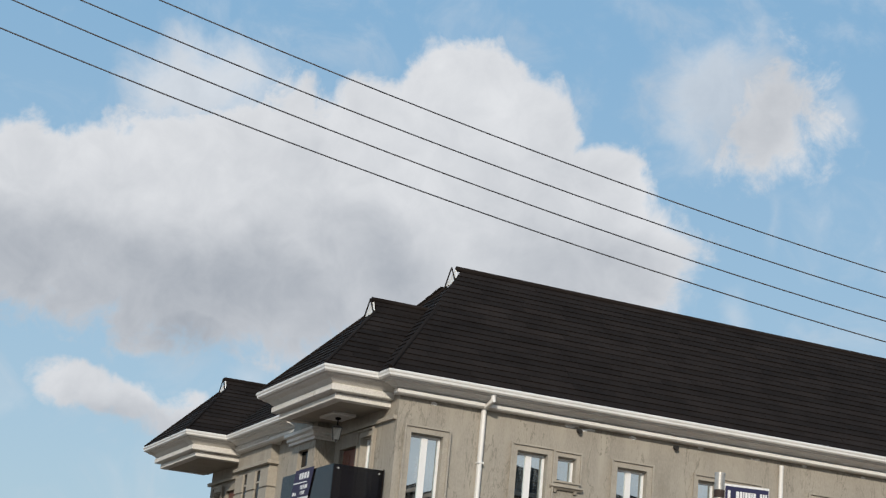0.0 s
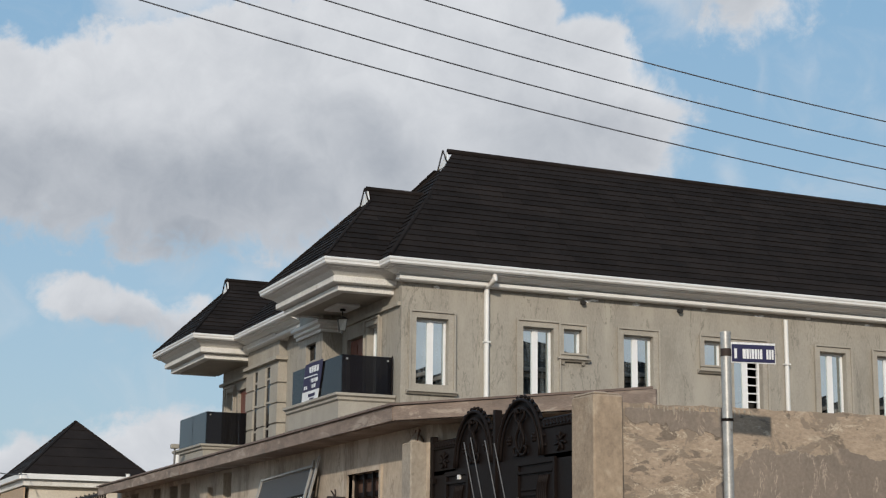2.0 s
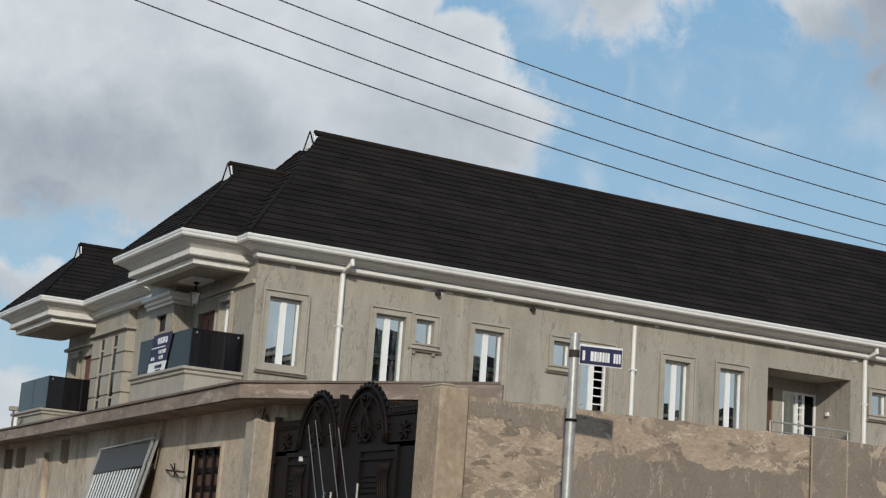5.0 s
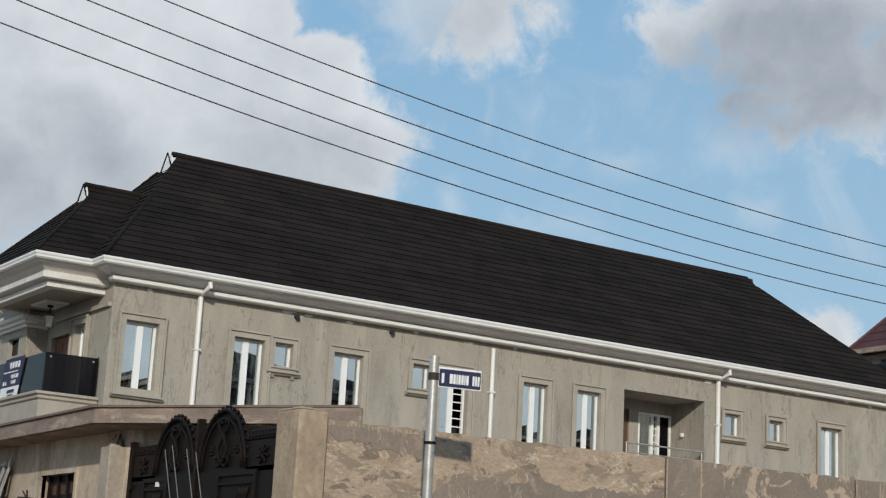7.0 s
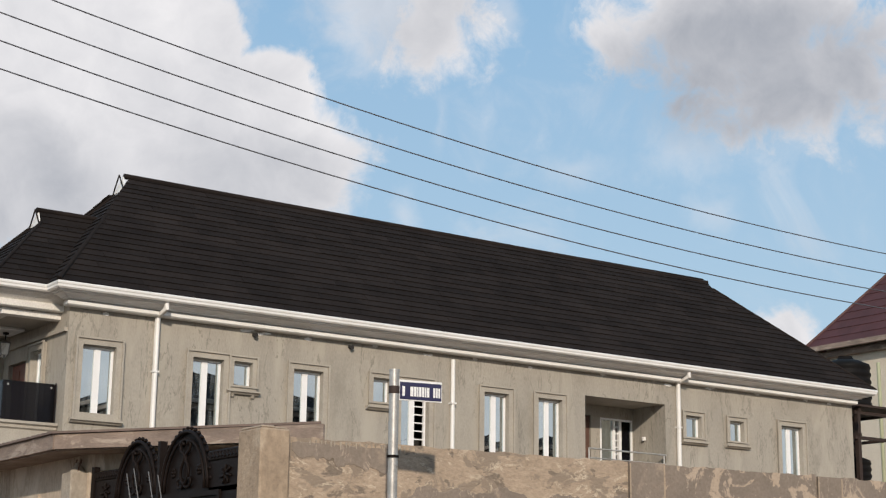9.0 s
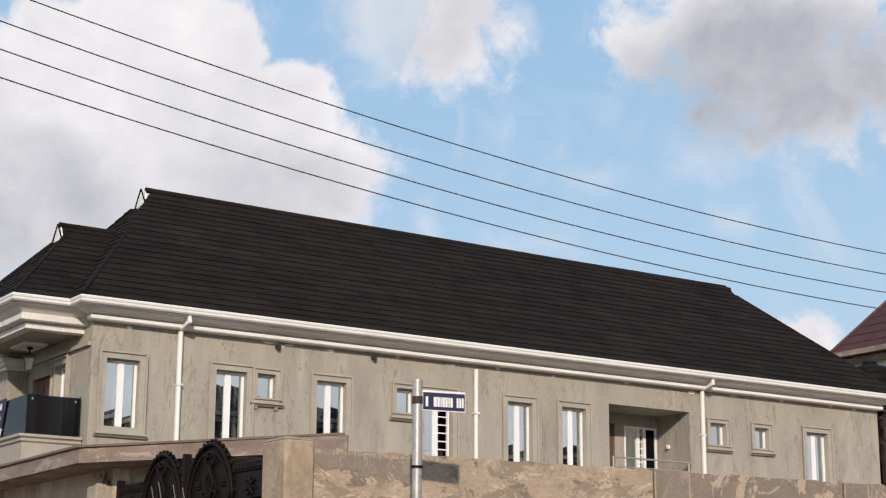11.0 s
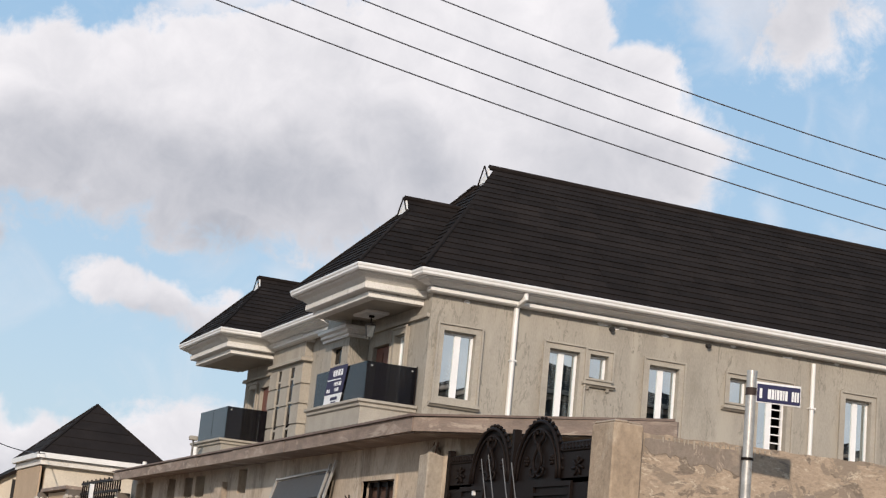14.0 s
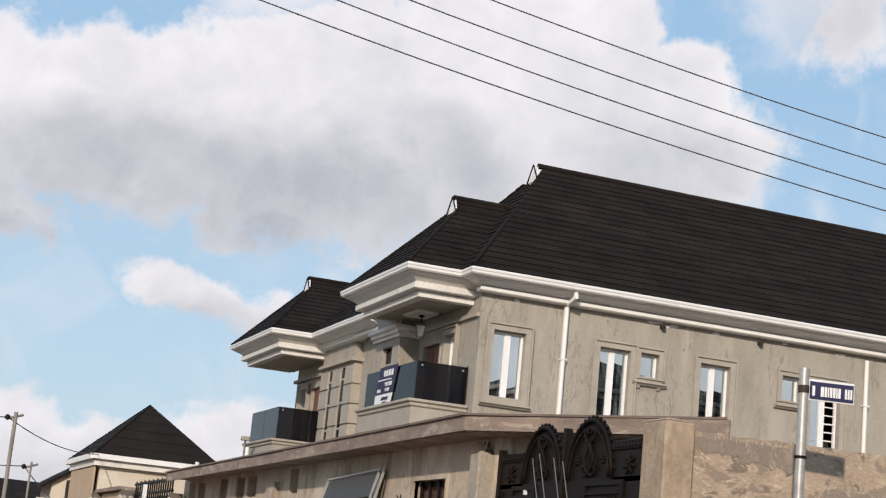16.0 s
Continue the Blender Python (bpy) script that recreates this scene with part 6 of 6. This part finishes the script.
# vent pipes above the fascia and the gutter
for x, y, z0, z1 in ((7.9, 36.4, 1.6, 2.42), (9.2, 37.2, 0.0, 2.95)):
    v = thing("vent_pipe", "short white vent pipe rising behind the roof edge", "pipe", x, y, 0, "vent pipes")
    rod("pipe", [(x, y, 0), (x, y, up(z1))], 0.05, M_WHITE, v, "", 10)
v = thing("flood_lamp", "small grey floodlight on a bracket beside the balcony", "lamp", 10.35, 41.5, 0)
rod("bracket", [(10.45, 42.6, up(2.9)), (10.45, 42.6, up(3.58))], 0.025, M_ROD, v)
box("head", 10.33, 10.55, 42.5, 42.66, up(3.54), up(3.66), M_PLASTER, v, "grey lamp head", 0.02)

# ---------------------------------------------------------------- beyond the far end of the side wall
hip_house("house", "tall house with a maroon metal roof beyond the tank stand", 51.8, 33.5, 12.8, 14.8, up(10.2), up(19.4), M_TILE_RED, M_CREAM, 0, 0.0, 0.6, mat_gutter=M_FASCIA)
stand = thing("tank_stand", "dark rusted steel tank stand with timber braces", "tank stand", 36.6, 31.9, 0)
for x, y in ((35.55, 31.0), (37.3, 31.0), (35.55, 32.7), (37.3, 32.7)):
    box("post", x - 0.06, x + 0.06, y - 0.06, y + 0.06, 0, up(6.19), M_STAND, stand)
for z in (0.9, 2.3, 3.4, 5.3, 6.0):
    for y in (31.0, 32.7):
        box("beam", 35.4, 37.45, y - 0.05, y + 0.05, up(z), up(z) + 0.09, M_STAND, stand)
    for x in (35.55, 37.3):
        box("beam", x - 0.05, x + 0.05, 30.9, 32.8, up(z) + 0.09, up(z) + 0.17, M_STAND, stand)
for z in (1.5, 3.0):
    rod("brace", [(35.55, 30.93, up(z)), (37.3, 30.93, up(z + 1.7))], 0.03, M_STAND, stand)
box("platform", 35.3, 37.6, 30.8, 32.9, up(6.20), up(6.26), M_STAND, stand)
box("platform", 35.3, 37.6, 30.8, 32.9, up(3.64), up(3.70), M_STAND, stand)


def tank(x, y, z, k_):
    t = thing("water_tank", "black ribbed polythene water tank on a steel stand", "water tank", x, y, z, "water tanks")
    prof = [(0.0, 0.0), (0.52, 0.0), (0.55, 0.04)]
    for k in range(5):
        a = 0.08 + k * 0.17
        prof += [(0.55, a), (0.525, a + 0.05), (0.525, a + 0.09), (0.55, a + 0.13)]
    prof += [(0.52, 0.97), (0.30, 1.07), (0.18, 1.09), (0.18, 1.13), (0.0, 1.14)]
    bm = bmesh.new()
    seg = 24
    rings_ = [[bm.verts.new((x + r * k_ * math.cos(2 * math.pi * k / seg), y + r * k_ * math.sin(2 * math.pi * k / seg), z + h * k_)) for k in range(seg)] for r, h in prof[1:-1]]
    for a, b in zip(rings_, rings_[1:]):
        for k in range(seg):
            bm.faces.new((a[k], a[(k + 1) % seg], b[(k + 1) % seg], b[k]))
    bm.faces.new(rings_[0][::-1]), bm.faces.new(rings_[-1])
    keep_part(part("shell", bm, M_TANK, None, "", True), t)
    rod("pipe", [(x - 0.60 * k_, y - 0.1, z - 0.3), (x - 0.60 * k_, y - 0.1, z + 0.9)], 0.03, M_IRON, t)
    rod("lid", [(x, y, z + 1.12 * k_), (x, y, z + 1.17 * k_)], 0.20, M_TANK, t, "", 16)


tank(35.95, 31.7, up(6.265), 1.28)
tank(35.95, 31.7, up(3.705), 1.1)

gp = thing("scaffold_pole", "thin pale green pole standing beside the tank stand", "pole", 39.18, 33.2, 0)
rod("shaft", [(39.18, 33.2, 0), (39.13, 33.2, up(8.1))], 0.06, M_BAMBOO, gp, "", 10)

# houses across the street behind the camera, seen only in the window glass
hip_house("house", "two-storey house with a dark hipped roof across the street", 8.0, -22, 13, 9, 7.4, 12.0, M_TILE, M_CREAM, 0, 4.0, 0.6, group="houses across the street", mat_gutter=M_FASCIA)
# near-black walls: the shaded silhouette in the panes is put into their colour
hip_house("house", "two-storey house with a dark hipped roof across the street", 35.2, -11, 9, 8, 10.9, 13.1, M_TILE, M_DARK, 0, 0.0, 0.6, group="houses across the street", mat_gutter=M_FASCIA)
hip_house("house", "two-storey house with a dark hipped roof across the street", -16.0, -22, 14, 9, 7.0, 11.5, M_TILE, M_CREAM, 0, 5.0, 0.6, group="houses across the street", mat_gutter=M_FASCIA)

# walls near-black here too, for a dark silhouette in the glass
hip_house("house", "two-storey house with a dark hipped roof across the street", 55.5, -11, 4, 6, 10.4, 11.6, M_TILE, M_DARK, 0, 0.0, 0.6, group="houses across the street", mat_gutter=M_FASCIA)

# ---------------------------------------------------------------- roof tiles, piece by piece
TILES.sort(key=lambda tl: min(p.x for p in tl[0]) - 0.4 * min(p.z for p in tl[0]))
for top, low in TILES[:300]:
    bm = bmesh.new()
    tile_mesh(bm, top, low)
    ob = new("tile", mesh_of("tile", bm, M_TILE))
    ob.parent = roof
verts, faces = [], []
for top, low in TILES[300:] + REST:
    o, n = len(verts), len(top)
    verts += [tuple(p) for p in top] + [tuple(p) for p in low]
    faces.append(tuple(range(o, o + n)))
    faces.append(tuple(range(o + 2 * n - 1, o + n - 1, -1)))
    faces += [(o + i, o + n + i, o + n + (i + 1) % n, o + (i + 1) % n) for i in range(n)]
me = bpy.data.meshes.new("tile_field")
me.from_pydata(verts, [], faces)
me.materials.append(M_TILE)
tf = new("tile_field", me)
tf.parent = roof
tagged(tf, "black roof tiles of the further slopes", kind="stuff")
